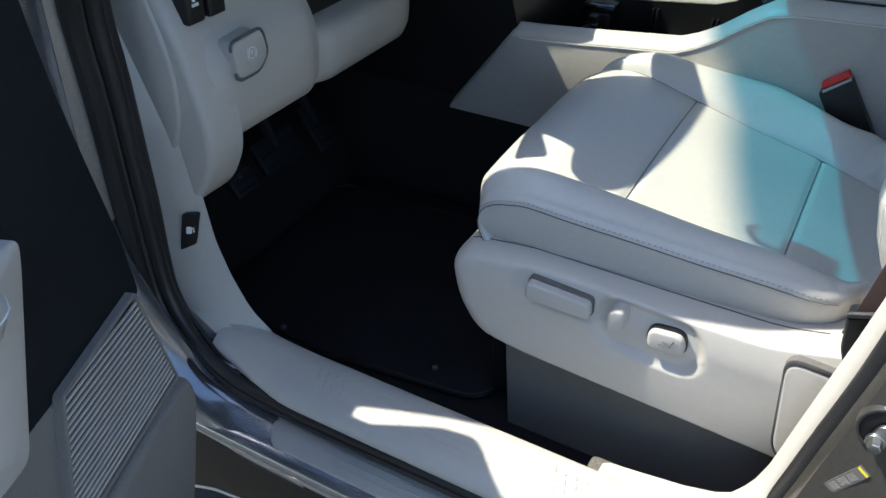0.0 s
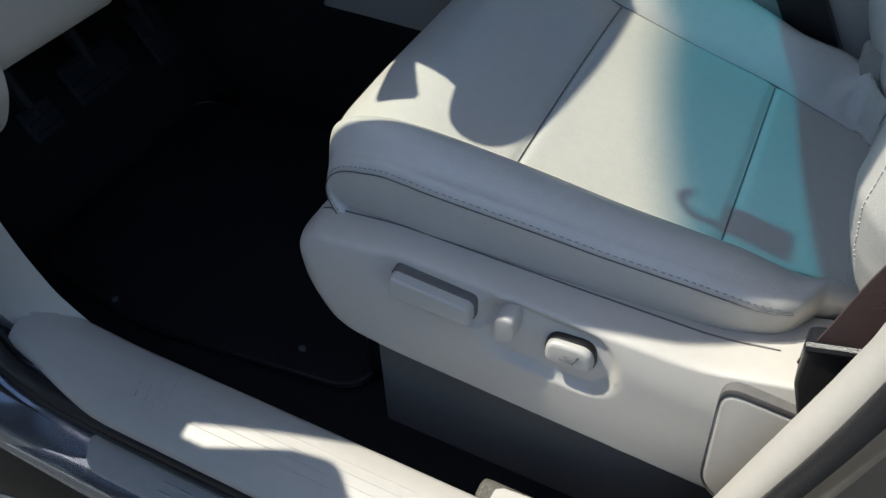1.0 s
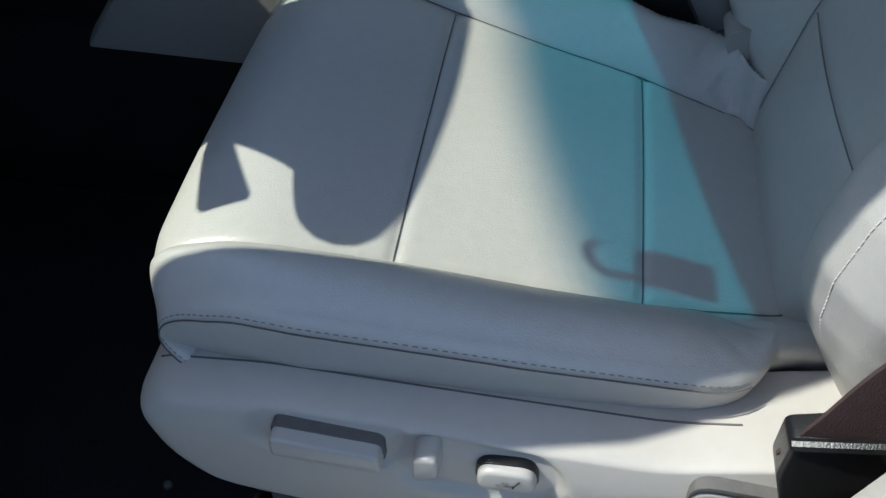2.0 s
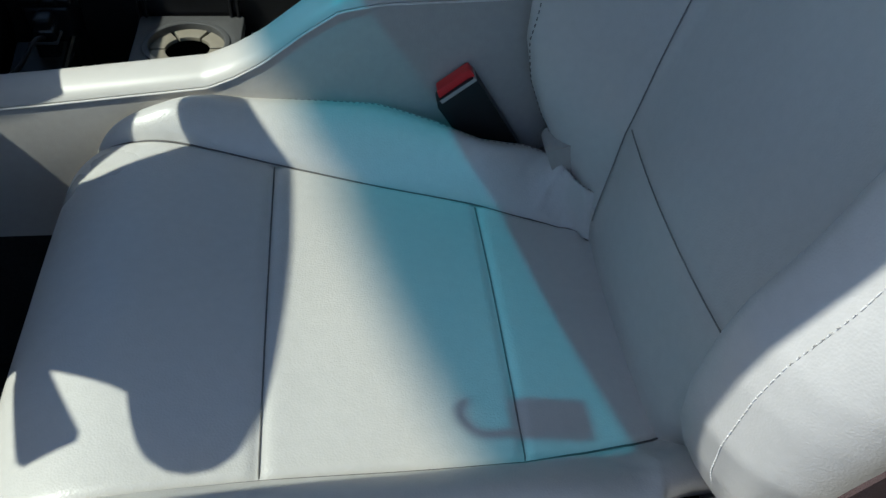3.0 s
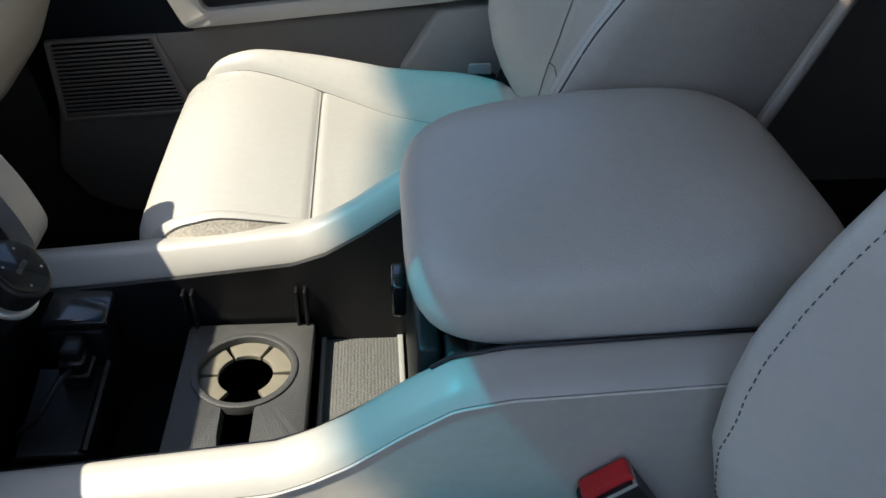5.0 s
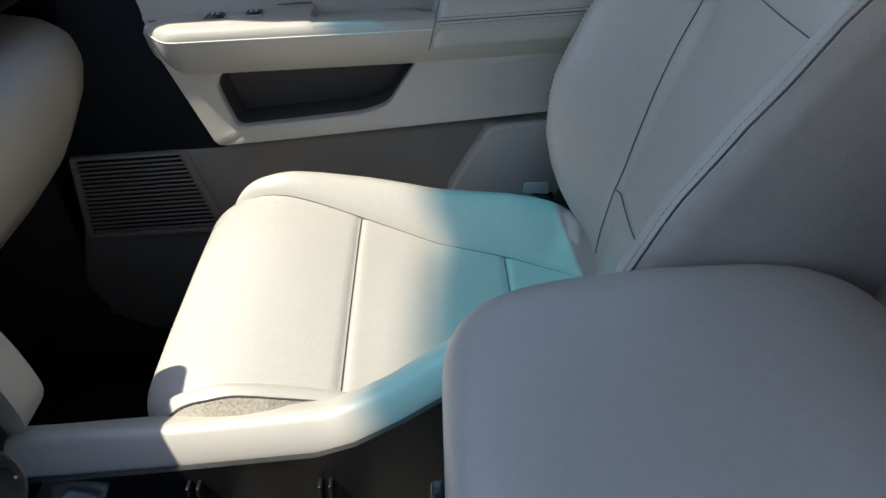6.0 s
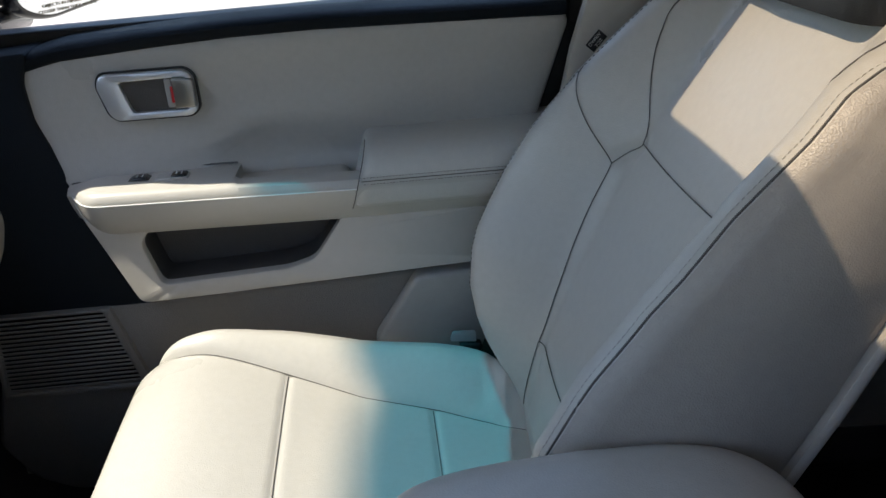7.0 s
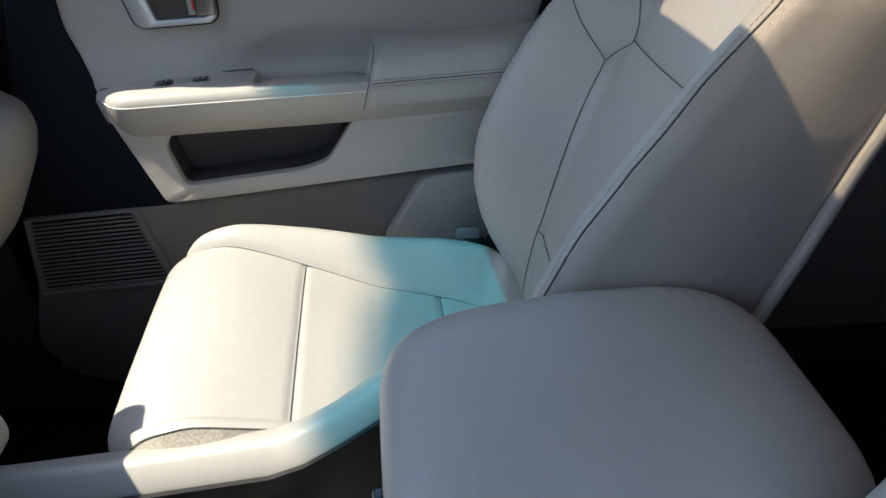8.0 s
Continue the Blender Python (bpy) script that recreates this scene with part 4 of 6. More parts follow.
# ---- doors ----
def car_door(name, label, opened):
    """A front door with its inner trim, built shut on the passenger's side; opened: hinge and angle for the driver's door, which is its mirror."""
    door = thing(name, label, "car door", kind="structure")
    made = []

    def P(nm, bm, m, parent=door, lab="", sharp=35):
        if nm in ("handle_bezel", "handle_cup", "pull_lever", "lock_tab", "lock_mark", "handle_gap"):
            bm.transform(Matrix.Translation((-0.3645, 0, 1.1285)) @ Matrix.Diagonal((0.845, 1, 0.81, 1)) @ Matrix.Translation((0.374, 0, -1.110)))
        bm.transform(Matrix.Translation((-0.12, 0, 0.85)) @ Matrix.Rotation(radians(-3.7), 4, "Y") @ Matrix.Translation((0.12, 0, -0.85)))
        if opened:
            hx, hy, ang = opened
            if nm not in ("door_shell", "window_frame", "mirror_sail", "dark_trim", "belt_moulding", "bottom_panel", "grille_frame", "grille_back", "grille_slat", "door_foot", "edge_filler"):
                bm.transform(Matrix.Translation((0.012 if nm in ("lower_panel", "pocket_wall", "panel_backing", "pocket_lining") else 0.06, 0, 0)))
            bm.transform(Matrix.Diagonal((1, -1, 1, 1)))
            bmesh.ops.reverse_faces(bm, faces=bm.faces)
            bm.transform(Matrix.Translation((hx, hy, 0)) @ Matrix.Rotation(radians(ang), 4, "Z") @ Matrix.Translation((-hx, -hy, 0)))
        return part(nm, bm, m, parent, lab, sharp)
    P("door_shell", prism(rounded([(-0.76, 0.47), (-0.79, 0.75), (-0.78, 1.13), (-0.68, 1.16), (0.205, 1.17), (0.185, 0.95), (0.14, 0.62), (0.12, 0.47)], 0.04), "y", 0.93, 0.835, 0.01), PAINT, door, "dark painted steel door shell")
    # window frame
    P("window_frame", tube(curve([(-0.76, 0.83, 1.16), (-0.62, 0.80, 1.28), (-0.46, 0.76, 1.41), (-0.30, 0.735, 1.475), (0.0, 0.72, 1.50), (0.20, 0.715, 1.50)], 30), 0.020, 8), BLACK, door)
    # thick rear post and dark strip added to close the gap behind the door
    P("window_frame", tube([(0.215, 0.725, 1.50), (0.222, 0.80, 1.18)], 0.036, 10), BLACK, door)
    P("edge_filler", prism(rounded([(0.165, 1.185), (0.235, 1.185), (0.215, 0.95), (0.17, 0.62), (0.10, 0.62), (0.145, 0.95)], 0.01), "y", 0.86, 0.79, 0.006), RUBBER, door)
    # open door's sail outline is set by the shade it casts on the sill
    P("mirror_sail", prism(rounded([(-0.828, 1.112), (-0.818, 1.20), (-0.62, 1.30), (-0.60, 1.16)] if opened else [(-0.862, 1.112), (-0.850, 1.20), (-0.62, 1.30), (-0.60, 1.16)], 0.02), "y", 0.93, 0.815, 0.008), BLACK, door, "black mirror sail at the window's front corner")
    # dark panel behind everything at the front, and belt moulding
    P("dark_trim", prism(rounded([(-0.658, 0.828), (-0.646, 0.90), (-0.623, 0.979), (-0.599, 1.066), (-0.585, 1.132), (-0.575, 1.19), (-0.50, 1.195), (-0.515, 1.158), (-0.514, 1.106), (-0.488, 1.02), (-0.415, 0.826)], 0.010), "y", 0.80, 0.728, 0.006), DARKTRIM, door, "dark blue-grey front door trim")
    rows = []
    for x in np.linspace(-0.66, 0.188, 40):
        zl = table(x, [-0.66, -0.515, -0.471, -0.363, -0.254, -0.144, 0.18], [1.150, 1.168, 1.179, 1.187, 1.193, 1.195, 1.190])
        rows.append([Vector((x, a, b)) for a, b in ((0.80, zl), (0.737, zl), (0.732, zl + 0.004), (0.731, zl + 0.014), (0.735, zl + 0.018), (0.748, zl + 0.021), (0.775, zl + 0.023), (0.80, zl + 0.022))])
    P("belt_trim", loft(rows), DARKTRIM, door, "dark blue-grey belt trim below the window", 50)
    P("belt_moulding", prism(rounded([(-0.72, 1.18), (-0.72, 1.205), (0.19, 1.220), (0.19, 1.196)], 0.006), "y", 0.845, 0.802, 0.006), RUBBER, door)
    # upper padded panel with a gentle swell
    up = rounded([(-0.482, 0.990), (-0.527, 1.070), (-0.543, 1.122), (-0.546, 1.156), (-0.518, 1.178), (-0.471, 1.184), (-0.363, 1.190), (-0.254, 1.196), (-0.144, 1.198), (0.197, 1.193), (0.141, 1.000), (-0.10, 0.985), (-0.40, 0.985)], 0.02, 4)
    bm = bmesh.new()
    cu, cv = -0.17, 1.09

    def tuck(x, z):
        """How far the panel swings out to the door over the grab recess, and in to the switch shelf."""
        return 0.030 * smooth((1.09 - z) / 0.08) * smooth((x + 0.31) / 0.07) - table(x, [-0.50, -0.38, -0.30], [0.013, 0.010, 0.0]) * smooth((1.075 - z) / 0.055)

    rows = []
    for f, w in ((1.0, 0.80), (1.0, 0.748), (0.993, 0.742), (0.98, 0.738), (0.95, 0.737), (0.92, 0.736), (0.86, 0.7365), (0.8, 0.737), (0.72, 0.739), (0.64, 0.741), (0.55, 0.742), (0.4, 0.743), (0.25, 0.744), (0.01, 0.745)):
        rows.append([Vector((cu + (u - cu) * f, w + (tuck(cu + (u - cu) * f, cv + (v - cv) * f) if w < 0.79 else 0), cv + (v - cv) * f)) for u, v in up])
    grid(bm, rows, close_v=True, cap=True)
    upper = P("upper_panel", bm, LEATHER, door, "beige-grey soft upper door panel", 50)
    # handle bezel and lever
    yb = 0.737
    bezel = P("handle_bezel", ring_plate(rounded([(-0.448, 1.130), (-0.440, 1.148), (-0.312, 1.148), (-0.300, 1.135), (-0.300, 1.082), (-0.312, 1.072), (-0.425, 1.072), (-0.436, 1.082)], 0.012), rounded([(-0.412, 1.134), (-0.312, 1.136), (-0.314, 1.084), (-0.398, 1.084)], 0.006), "y", yb + 0.005, yb - 0.010, 0.005), CHROME, door, "satin chrome door handle surround")
    P("handle_gap", prism(rounded([(-0.4515, 1.130), (-0.442, 1.1512), (-0.310, 1.1512), (-0.297, 1.136), (-0.297, 1.081), (-0.310, 1.0688), (-0.426, 1.0688), (-0.4395, 1.080)], 0.012), "y", yb + 0.006, yb - 0.0018, 0.0005), BLACK, bezel)
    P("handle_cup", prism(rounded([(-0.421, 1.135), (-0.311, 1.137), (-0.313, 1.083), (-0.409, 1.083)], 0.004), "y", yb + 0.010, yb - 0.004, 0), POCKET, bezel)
    P("pull_lever", prism(rounded([(-0.334, 1.137), (-0.300, 1.134), (-0.300, 1.086), (-0.334, 1.086)], 0.006), "y", yb, yb - 0.012, 0.004), STEEL, bezel)
    P("lock_tab", prism(rounded([(-0.345, 1.134), (-0.334, 1.134), (-0.334, 1.088), (-0.345, 1.088)], 0.002), "y", yb, yb - 0.008, 0.002), GREYPLASTIC, bezel)
    P("lock_mark", box(-0.3355, -0.3315, yb - 0.0148, yb - 0.0136, 1.098, 1.124, 0.0005, 1), RED, bezel)
    # lower tan panel with a map pocket
    low = rounded([(-0.484, 1.008), (-0.478, 0.985), (-0.425, 0.842), (-0.30, 0.845), (-0.04, 0.856), (0.11, 0.862), (0.135, 0.95), (-0.11, 0.96), (-0.118, 1.000), (-0.25, 1.006)], 0.012, 4)
    pock = rounded([(-0.394, 0.951), (-0.407, 0.932), (-0.390, 0.868), (-0.212, 0.876), (-0.175, 0.887), (-0.129, 0.950)], 0.012, 5)
    lower = P("lower_panel", ring_plate(low, pock, "y", 0.715, 0.700, 0.004), PLASTIC, door, "beige plastic panel with a map pocket", 40)
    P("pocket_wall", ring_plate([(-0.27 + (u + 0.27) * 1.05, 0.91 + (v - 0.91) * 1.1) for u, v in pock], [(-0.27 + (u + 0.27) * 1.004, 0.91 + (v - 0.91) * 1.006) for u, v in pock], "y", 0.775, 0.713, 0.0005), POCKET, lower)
    P("panel_backing", ring_plate(low, [(-0.27 + (u + 0.27) * 1.05, 0.91 + (v - 0.91) * 1.1) for u, v in pock], "y", 0.775, 0.7145, 0.0005), PLASTIC, lower)
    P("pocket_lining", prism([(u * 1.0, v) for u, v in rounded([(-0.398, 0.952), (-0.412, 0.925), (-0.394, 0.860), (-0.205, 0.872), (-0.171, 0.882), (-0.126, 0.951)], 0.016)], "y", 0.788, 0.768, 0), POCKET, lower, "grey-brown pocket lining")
    # armrest shelf with switches and padded rest
    shelf = []
    for x in sorted(list(np.linspace(-0.488, 0.135, 60)) + [-0.2625, -0.2575]):
        k = (x + 0.463) / 0.361
        w = 0.655 + 0.050 * smooth((-0.425 - x) / 0.065) ** 2.2
        edge = 1.010 - 0.007 * min(1, k)
        top = edge + 0.017 - 0.010 * smooth((-0.44 - x) / 0.05)
        if x < -0.26:
            back = ((0.79, top - 0.05), (0.79, top - 0.006), (w + 0.060, top - 0.001), (w + 0.034, top), (w + 0.030, top), (w + 0.010, top - 0.001))
        else:
            back = ((0.79, top - 0.06), (0.79, top - 0.055), (w + 0.040, top - 0.055), (w + 0.037, top - 0.008), (w + 0.033, top - 0.003), (w + 0.010, top - 0.003))
        shelf.append([Vector((x, a, b)) for a, b in back + ((w + 0.0035, top - 0.005), (w + 0.0008, top - 0.011), (w, edge), (w + 0.003, edge - 0.008), (w + 0.010, edge - 0.022), (w + 0.024, edge - 0.042), (w + 0.047, edge - 0.060))])
    shelf = P("armrest_shelf", loft(shelf), PLASTIC_SMOOTH, door, "beige armrest shelf with window switches", 45)
    P("shelf_crease", tube([(x, 0.7265 + 0.0165 * smooth((x + 0.49) / 0.225), 1.0275 - 0.007 * (x + 0.463) / 0.361 - 0.010 * smooth((-0.44 - x) / 0.05)) for x in np.linspace(-0.486, -0.266, 30)], 0.0013, 6), SEAM, shelf)
    # white cord drawn along the shelf's edge for its bright highlight
    P("edge_line", tube([(x, 0.6548 + 0.050 * smooth((-0.425 - x) / 0.065) ** 2.2, 1.010 - 0.007 * (x + 0.463) / 0.361) for x in np.linspace(-0.478, -0.105, 40)], 0.0008, 5), WHITE, shelf)
    for x, wide, m in ((-0.404, 0.028, GLOSSBLACK), (-0.369, 0.044, GREYPLASTIC)):
        sw = P("switch_plate", box(x, x + wide, 0.694, 0.717, 1.010, 1.0265, 0.003), m, shelf)
        P("switch_rocker", box(x + wide - 0.023, x + wide - 0.002, 0.696, 0.715, 1.020, 1.0290, 0.003), GLOSSBLACK, sw)
        for k in (0, 1):
            P("switch_mark", box(x + wide - 0.017 + 0.007 * k, x + wide - 0.0155 + 0.007 * k, 0.701, 0.710, 1.0285, 1.0293, 0), WHITE, sw)
    rest = []
    for k, u in enumerate([0, 0.0015, 0.004, 0.007, 0.011] + list(np.linspace(0.018, 0.262, 36))):
        e = (0.012, 0.0055, 0.0022, 0.0008, 0)[k] if k < 5 else 0
        top, bot, f = 1.055 - e, 0.971 + e, 0.656 + e
        rest.append([Vector((-0.088 + u - 0.29 * (1.057 - b), a, b)) for a, b in ((0.80, bot), (0.80, top - 0.003), (0.715, top), (0.685, top - 0.002), (f + 0.012, top - 0.008), (f + 0.004, top - 0.017), (f, top - 0.032), (f - 0.001, top - 0.042), (f, top - 0.055), (f + 0.003, bot + 0.010), (f + 0.008, bot + 0.003), (f + 0.018, bot))])
    pad = P("armrest_pad", loft(rest), LEATHER, door, "padded armrest with twin stitching", 60)
    P("pad_gap", tube([(-0.0885 - 0.29 * (1.057 - b), a, b) for a, b in ((0.70, 1.0545), (0.672, 1.049), (0.6595, 1.036), (0.6545, 1.012), (0.6555, 0.985), (0.664, 0.973))], 0.0007, 5), SEAM, pad)
    for dz in (-0.0045, 0.0045):
        P("stitching", stitches([(x, 0.6547, 1.0125 + dz) for x in np.linspace(-0.095, 0.15, 40)], 0.0030, 0.0022, 0.0005), SEAM, pad)
    P("seam", tube([(x, 0.6549, 1.0125) for x in np.linspace(-0.098, 0.15, 40)], 0.0007, 5), SEAM, pad)
    # bottom panel with speaker grille
    P("bottom_panel", prism(rounded([(-0.70, 0.60), (-0.665, 0.72), (-0.655, 0.832), (-0.43, 0.832), (-0.04, 0.842), (0.105, 0.848), (0.09, 0.70), (0.06, 0.60), (0.0, 0.52), (-0.60, 0.50), (-0.66, 0.53)], 0.015), "y", 0.80, 0.728, 0.012), LOWER, door, "taupe lower door panel")
    P("bin_front", prism(rounded([(-0.103, 0.742), (-0.035, 0.843), (0.11, 0.850), (0.09, 0.64), (-0.10, 0.63)], 0.012), "y", 0.76, 0.700, 0.010), GREYPLASTIC, door)
    if opened:
        outer, inner, lean, top = [(-0.633, 0.846), (-0.489, 0.836), (-0.451, 0.693), (-0.684, 0.693)], [(-0.629, 0.842), (-0.492, 0.832), (-0.457, 0.700), (-0.679, 0.700)], 0.345, 0.836
    else:
        outer, inner, lean, top = [(-0.650, 0.830), (-0.478, 0.829), (-0.440, 0.690), (-0.662, 0.692)], [(-0.642, 0.825), (-0.489, 0.824), (-0.457, 0.700), (-0.653, 0.700)], 0.06, 0.822
    frame = P("grille_frame", ring_plate(rounded(outer, 0.004), rounded(inner, 0.003), "y", 0.735, 0.7175, 0.003), LOWER, door, "speaker grille frame")
    P("grille_back", prism(inner, "y", 0.7300, 0.7262, 0), BLACK, frame)
    z = 0.705
    while z < top:
        x1 = -0.455 - (z - 0.700) * 0.262
        # slat colour carries the light: paler on the open door, darker when shut
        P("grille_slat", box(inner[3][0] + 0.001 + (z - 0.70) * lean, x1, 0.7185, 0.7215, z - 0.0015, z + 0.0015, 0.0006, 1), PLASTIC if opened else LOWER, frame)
        z += 0.0071
    if opened:
        P("dark_trim", prism(rounded([(-0.51, 0.828), (-0.55, 1.19), (-0.43, 1.195), (-0.453, 1.158), (-0.452, 1.106), (-0.426, 1.02), (-0.353, 0.826)], 0.010), "y", 0.80, 0.7285, 0.006), DARKTRIM, door)
        P("door_foot", prism(rounded([(-0.63, 0.50), (-0.66, 0.55), (-0.703, 0.652), (-0.692, 0.695), (-0.44, 0.69), (-0.40, 0.50)], 0.02), "y", 0.76, 0.708, 0.012), LOWER, door)
    return door


closed_door = car_door("door_1", "closed front door with beige trim and chrome handle", None)
open_door = car_door("door_2", "open front door with dark trim and slatted speaker grille", (-0.803, -0.98, -68.0))


# ---- centre console ----
console = thing("centre_console", "beige centre console with an open black tray and padded lid", "console")
CX = 0.0125


def console_wall(s, lower):
    """One side of the console: s -1 beside the driver, 1 beside the passenger; its rail, or the grained side below."""
    rows = []
    for x in np.linspace(-0.632, 0.205, 110):
        zr = rail_z(x) if x > -0.493 else min(rail_z(x), 0.812 - 1.33 * (-0.493 - x))
        low = min(0.605, zr - 0.035)
        if lower:
            sec = [(0.160, zr - 0.0180), (0.1736, zr - 0.0180), (0.1742, zr - 0.0195), (0.1742, zr - 0.033 + (low - zr + 0.033) * 0.4), (0.1742, zr - 0.033 + (low - zr + 0.033) * 0.8), (0.174, low + 0.002), (0.171, low), (0.150, low), (0.150, (low + zr) / 2)]
        else:
            sec = [(0.1215, zr - 0.033), (0.1225, zr - 0.024), (0.134, zr - 0.005), (0.139, zr - 0.001), (0.144, zr), (0.151, zr - 0.002), (0.162, zr - 0.006), (0.170, zr - 0.011), (0.1738, zr - 0.0166), (0.172, zr - 0.0186), (0.160, zr - 0.0186), (0.150, zr - 0.10), (0.126, zr - 0.10)]
        rows.append([Vector((x, CX + s * a, b)) for a, b in sec])
    return loft(rows)


for s in (-1, 1):
    wall = part("console_rail", console_wall(s, False), PLASTIC_SMOOTH, console, "smooth beige console rail", 45)
    part("console_side", console_wall(s, True), TEXTURED, console, "grained beige console side", 45)
    part("rail_seam", tube([(x, CX + s * 0.1742, rail_z(x) - 0.0185) for x in np.linspace(-0.49, 0.20, 90)], 0.0011, 5), LIGHTTHREAD, wall)
# black tray
tray = part("tray", bmesh.new(), BLACK, console, "open black storage tray")
TY0, TY1 = -0.104, 0.129
part("tray_wall", prism([(x, z) for x, z in [(-0.52, 0.60), (0.0, 0.60), (0.0, 0.84)] + [(x, rail_z(x) - 0.026) for x in (-0.10, -0.15, -0.19, -0.224, -0.30, -0.372, -0.44, -0.52)]], "y", TY1 + 0.003, TY1 - 0.003), BLACK, tray)
part("tray_wall", prism([(x, z) for x, z in [(-0.52, 0.60), (0.0, 0.60), (0.0, 0.84)] + [(x, rail_z(x) - 0.026) for x in (-0.10, -0.15, -0.19, -0.224, -0.30, -0.372, -0.44, -0.52)]], "y", TY0 - 0.003, TY0 + 0.003), BLACK, tray)
part("tray_floor", box(-0.52, -0.205, TY0, TY1, 0.610, 0.620, 0.002), BLACK, tray)
part("tray_step", box(-0.205, -0.08, TY0, TY1, 0.620, 0.692, 0.003), BLACK, tray)
part("tray_end", box(-0.108, -0.09, TY0, TY1, 0.62, 0.895, 0.004), BLACK, tray)
for x in (-0.217, -0.332):
    for d in (-0.0045, 0.0045):
        part("tray_rib", box(x + d - 0.0018, x + d + 0.0018, TY1 - 0.014, TY1, 0.64, 0.774, 0.0012, 2), BLACK, tray)
# textured pad with a raised rim
pad = part("tray_pad", box(-0.196, -0.116, -0.03, 0.128, 0.692, 0.697, 0.002), SILVER, console, "grey dotted rubber pad")
part("pad_rim", ring_plate(rounded([(-0.200, -0.034), (-0.200, 0.133), (-0.111, 0.133), (-0.111, -0.034)], 0.006), rounded([(-0.195, -0.029), (-0.195, 0.128), (-0.117, 0.128), (-0.117, -0.029)], 0.005), "z", 0.690, 0.701, 0.002), GREYPLASTIC, pad)
bm = bmesh.new()
for i in range(22):
    for j in range(40):
        x, y = -0.193 + i * 0.0035, -0.026 + j * 0.0039 + (i % 2) * 0.0019
        if y < 0.126:
            q = [bm.verts.new((x + a, y + b, 0.6972)) for a, b in ((-0.0011, -0.0011), (0.0011, -0.0011), (0.0011, 0.0011), (-0.0011, 0.0011))]
            t = bm.verts.new((x, y, 0.6981))
            for k in range(4):
                bm.faces.new((q[k], q[(k + 1) % 4], t))
tagged(part("pad_dots", bm, SILVER, pad), kind="stuff")

# cup holder insert standing in the tray
cup = thing("cup_holder", "grey cup holder insert with tan fingers in the tray", "cup holder", (-0.272, 0.06, 0.62))
CU, CV, CR = -0.271, 0.052, 0.0485


def keyhole(a):
    """The cup opening's reach at an angle: a circle with a slot for a handle."""
    if math.sin(a) > -0.5:
        return CR
    c = math.cos(a)
    return max(CR, min((CV + 0.050) / -math.sin(a), (0.014 if c > 0 else 0.016) / max(abs(c), 1e-6)))


circ = [(CU + keyhole(a) * math.cos(a), CV + keyhole(a) * math.sin(a)) for a in np.linspace(0, 2 * math.pi, 96, endpoint=False)]
part("block_top", ring_plate(rounded([(-0.336, -0.060), (-0.336, 0.122), (-0.205, 0.122), (-0.208, -0.060)], 0.006), circ, "z", 0.712, 0.728, 0.003), DARKGREY, cup)
part("block_side", ring_plate(rounded([(-0.335, -0.059), (-0.335, 0.132), (-0.209, 0.132), (-0.209, -0.059)], 0.006), rounded([(-0.331, -0.055), (-0.331, 0.128), (-0.213, 0.128), (-0.213, -0.055)], 0.006), "z", 0.621, 0.714, 0.001), BLACK, cup)
part("rim", ring_plate([(CU + (CR + 0.004) * math.cos(a), CV + (CR + 0.004) * math.sin(a)) for a in np.linspace(0, 2 * math.pi, 48, endpoint=False)], [(CU + (CR - 0.003) * math.cos(a), CV + (CR - 0.003) * math.sin(a)) for a in np.linspace(0, 2 * math.pi, 48, endpoint=False)], "z", 0.720, 0.7305, 0.0015), DARKGREY, cup, "raised grey rim")
for k in range(6):
    a0, a1 = radians(60 * k + 3), radians(60 * k + 57)
    seg = [(CU + (CR - 0.002) * math.cos(a), CV + (CR - 0.002) * math.sin(a)) for a in np.linspace(a0, a1, 8)] + [(CU + 0.027 * math.cos(a), CV + 0.027 * math.sin(a)) for a in np.linspace(a1, a0, 8)]
    if k != 4:
        part("finger", prism(seg, "z", 0.717, 0.722, 0.001), TANPAD, cup, "tan rubber finger")
part("well", disc((CU, CV), "z", CR - 0.001, 0.622, 0.640), BLACK, cup)

# things at the tray's front
socket = thing("socket_block", "black power socket block in the tray", "socket", (-0.42, 0.0, 0.62))
part("body", prism(rounded([(-0.025, 0.620), (-0.025, 0.700), (0.030, 0.712), (0.074, 0.722), (0.074, 0.620)], 0.006), "x", -0.475, -0.412, 0.004), BLACK, socket)
part("rail", tube([(-0.413, -0.022, 0.702), (-0.411, 0.03, 0.714), (-0.409, 0.073, 0.724)], 0.005, 8), GLOSSBLACK, socket)
plug = part("plug", box(-0.446, -0.420, 0.044, 0.070, 0.712, 0.752, 0.005), GLOSSBLACK, socket)
part("plug_cap", box(-0.443, -0.423, 0.048, 0.074, 0.750, 0.764, 0.004), BLACK, plug)
part("plug_ring", box(-0.4475, -0.4185, 0.043, 0.071, 0.733, 0.737, 0.001, 1), DARKGREY, plug)
part("cable", tube(curve([(-0.433, 0.046, 0.742), (-0.436, 0.020, 0.752), (-0.450, -0.005, 0.735), (-0.470, -0.015, 0.722)], 20), 0.0028, 8), RUBBER, plug)
box_thing = thing("tray_box", "black plastic box at the tray's front", "box", (-0.45, 0.12, 0.62))
part("body", box(-0.462, -0.407, 0.078, 0.127, 0.62, 0.764, 0.006), BLACK, box_thing)
part("lid", box(-0.466, -0.402, 0.076, 0.1285, 0.762, 0.777, 0.005), GLOSSBLACK, box_thing)

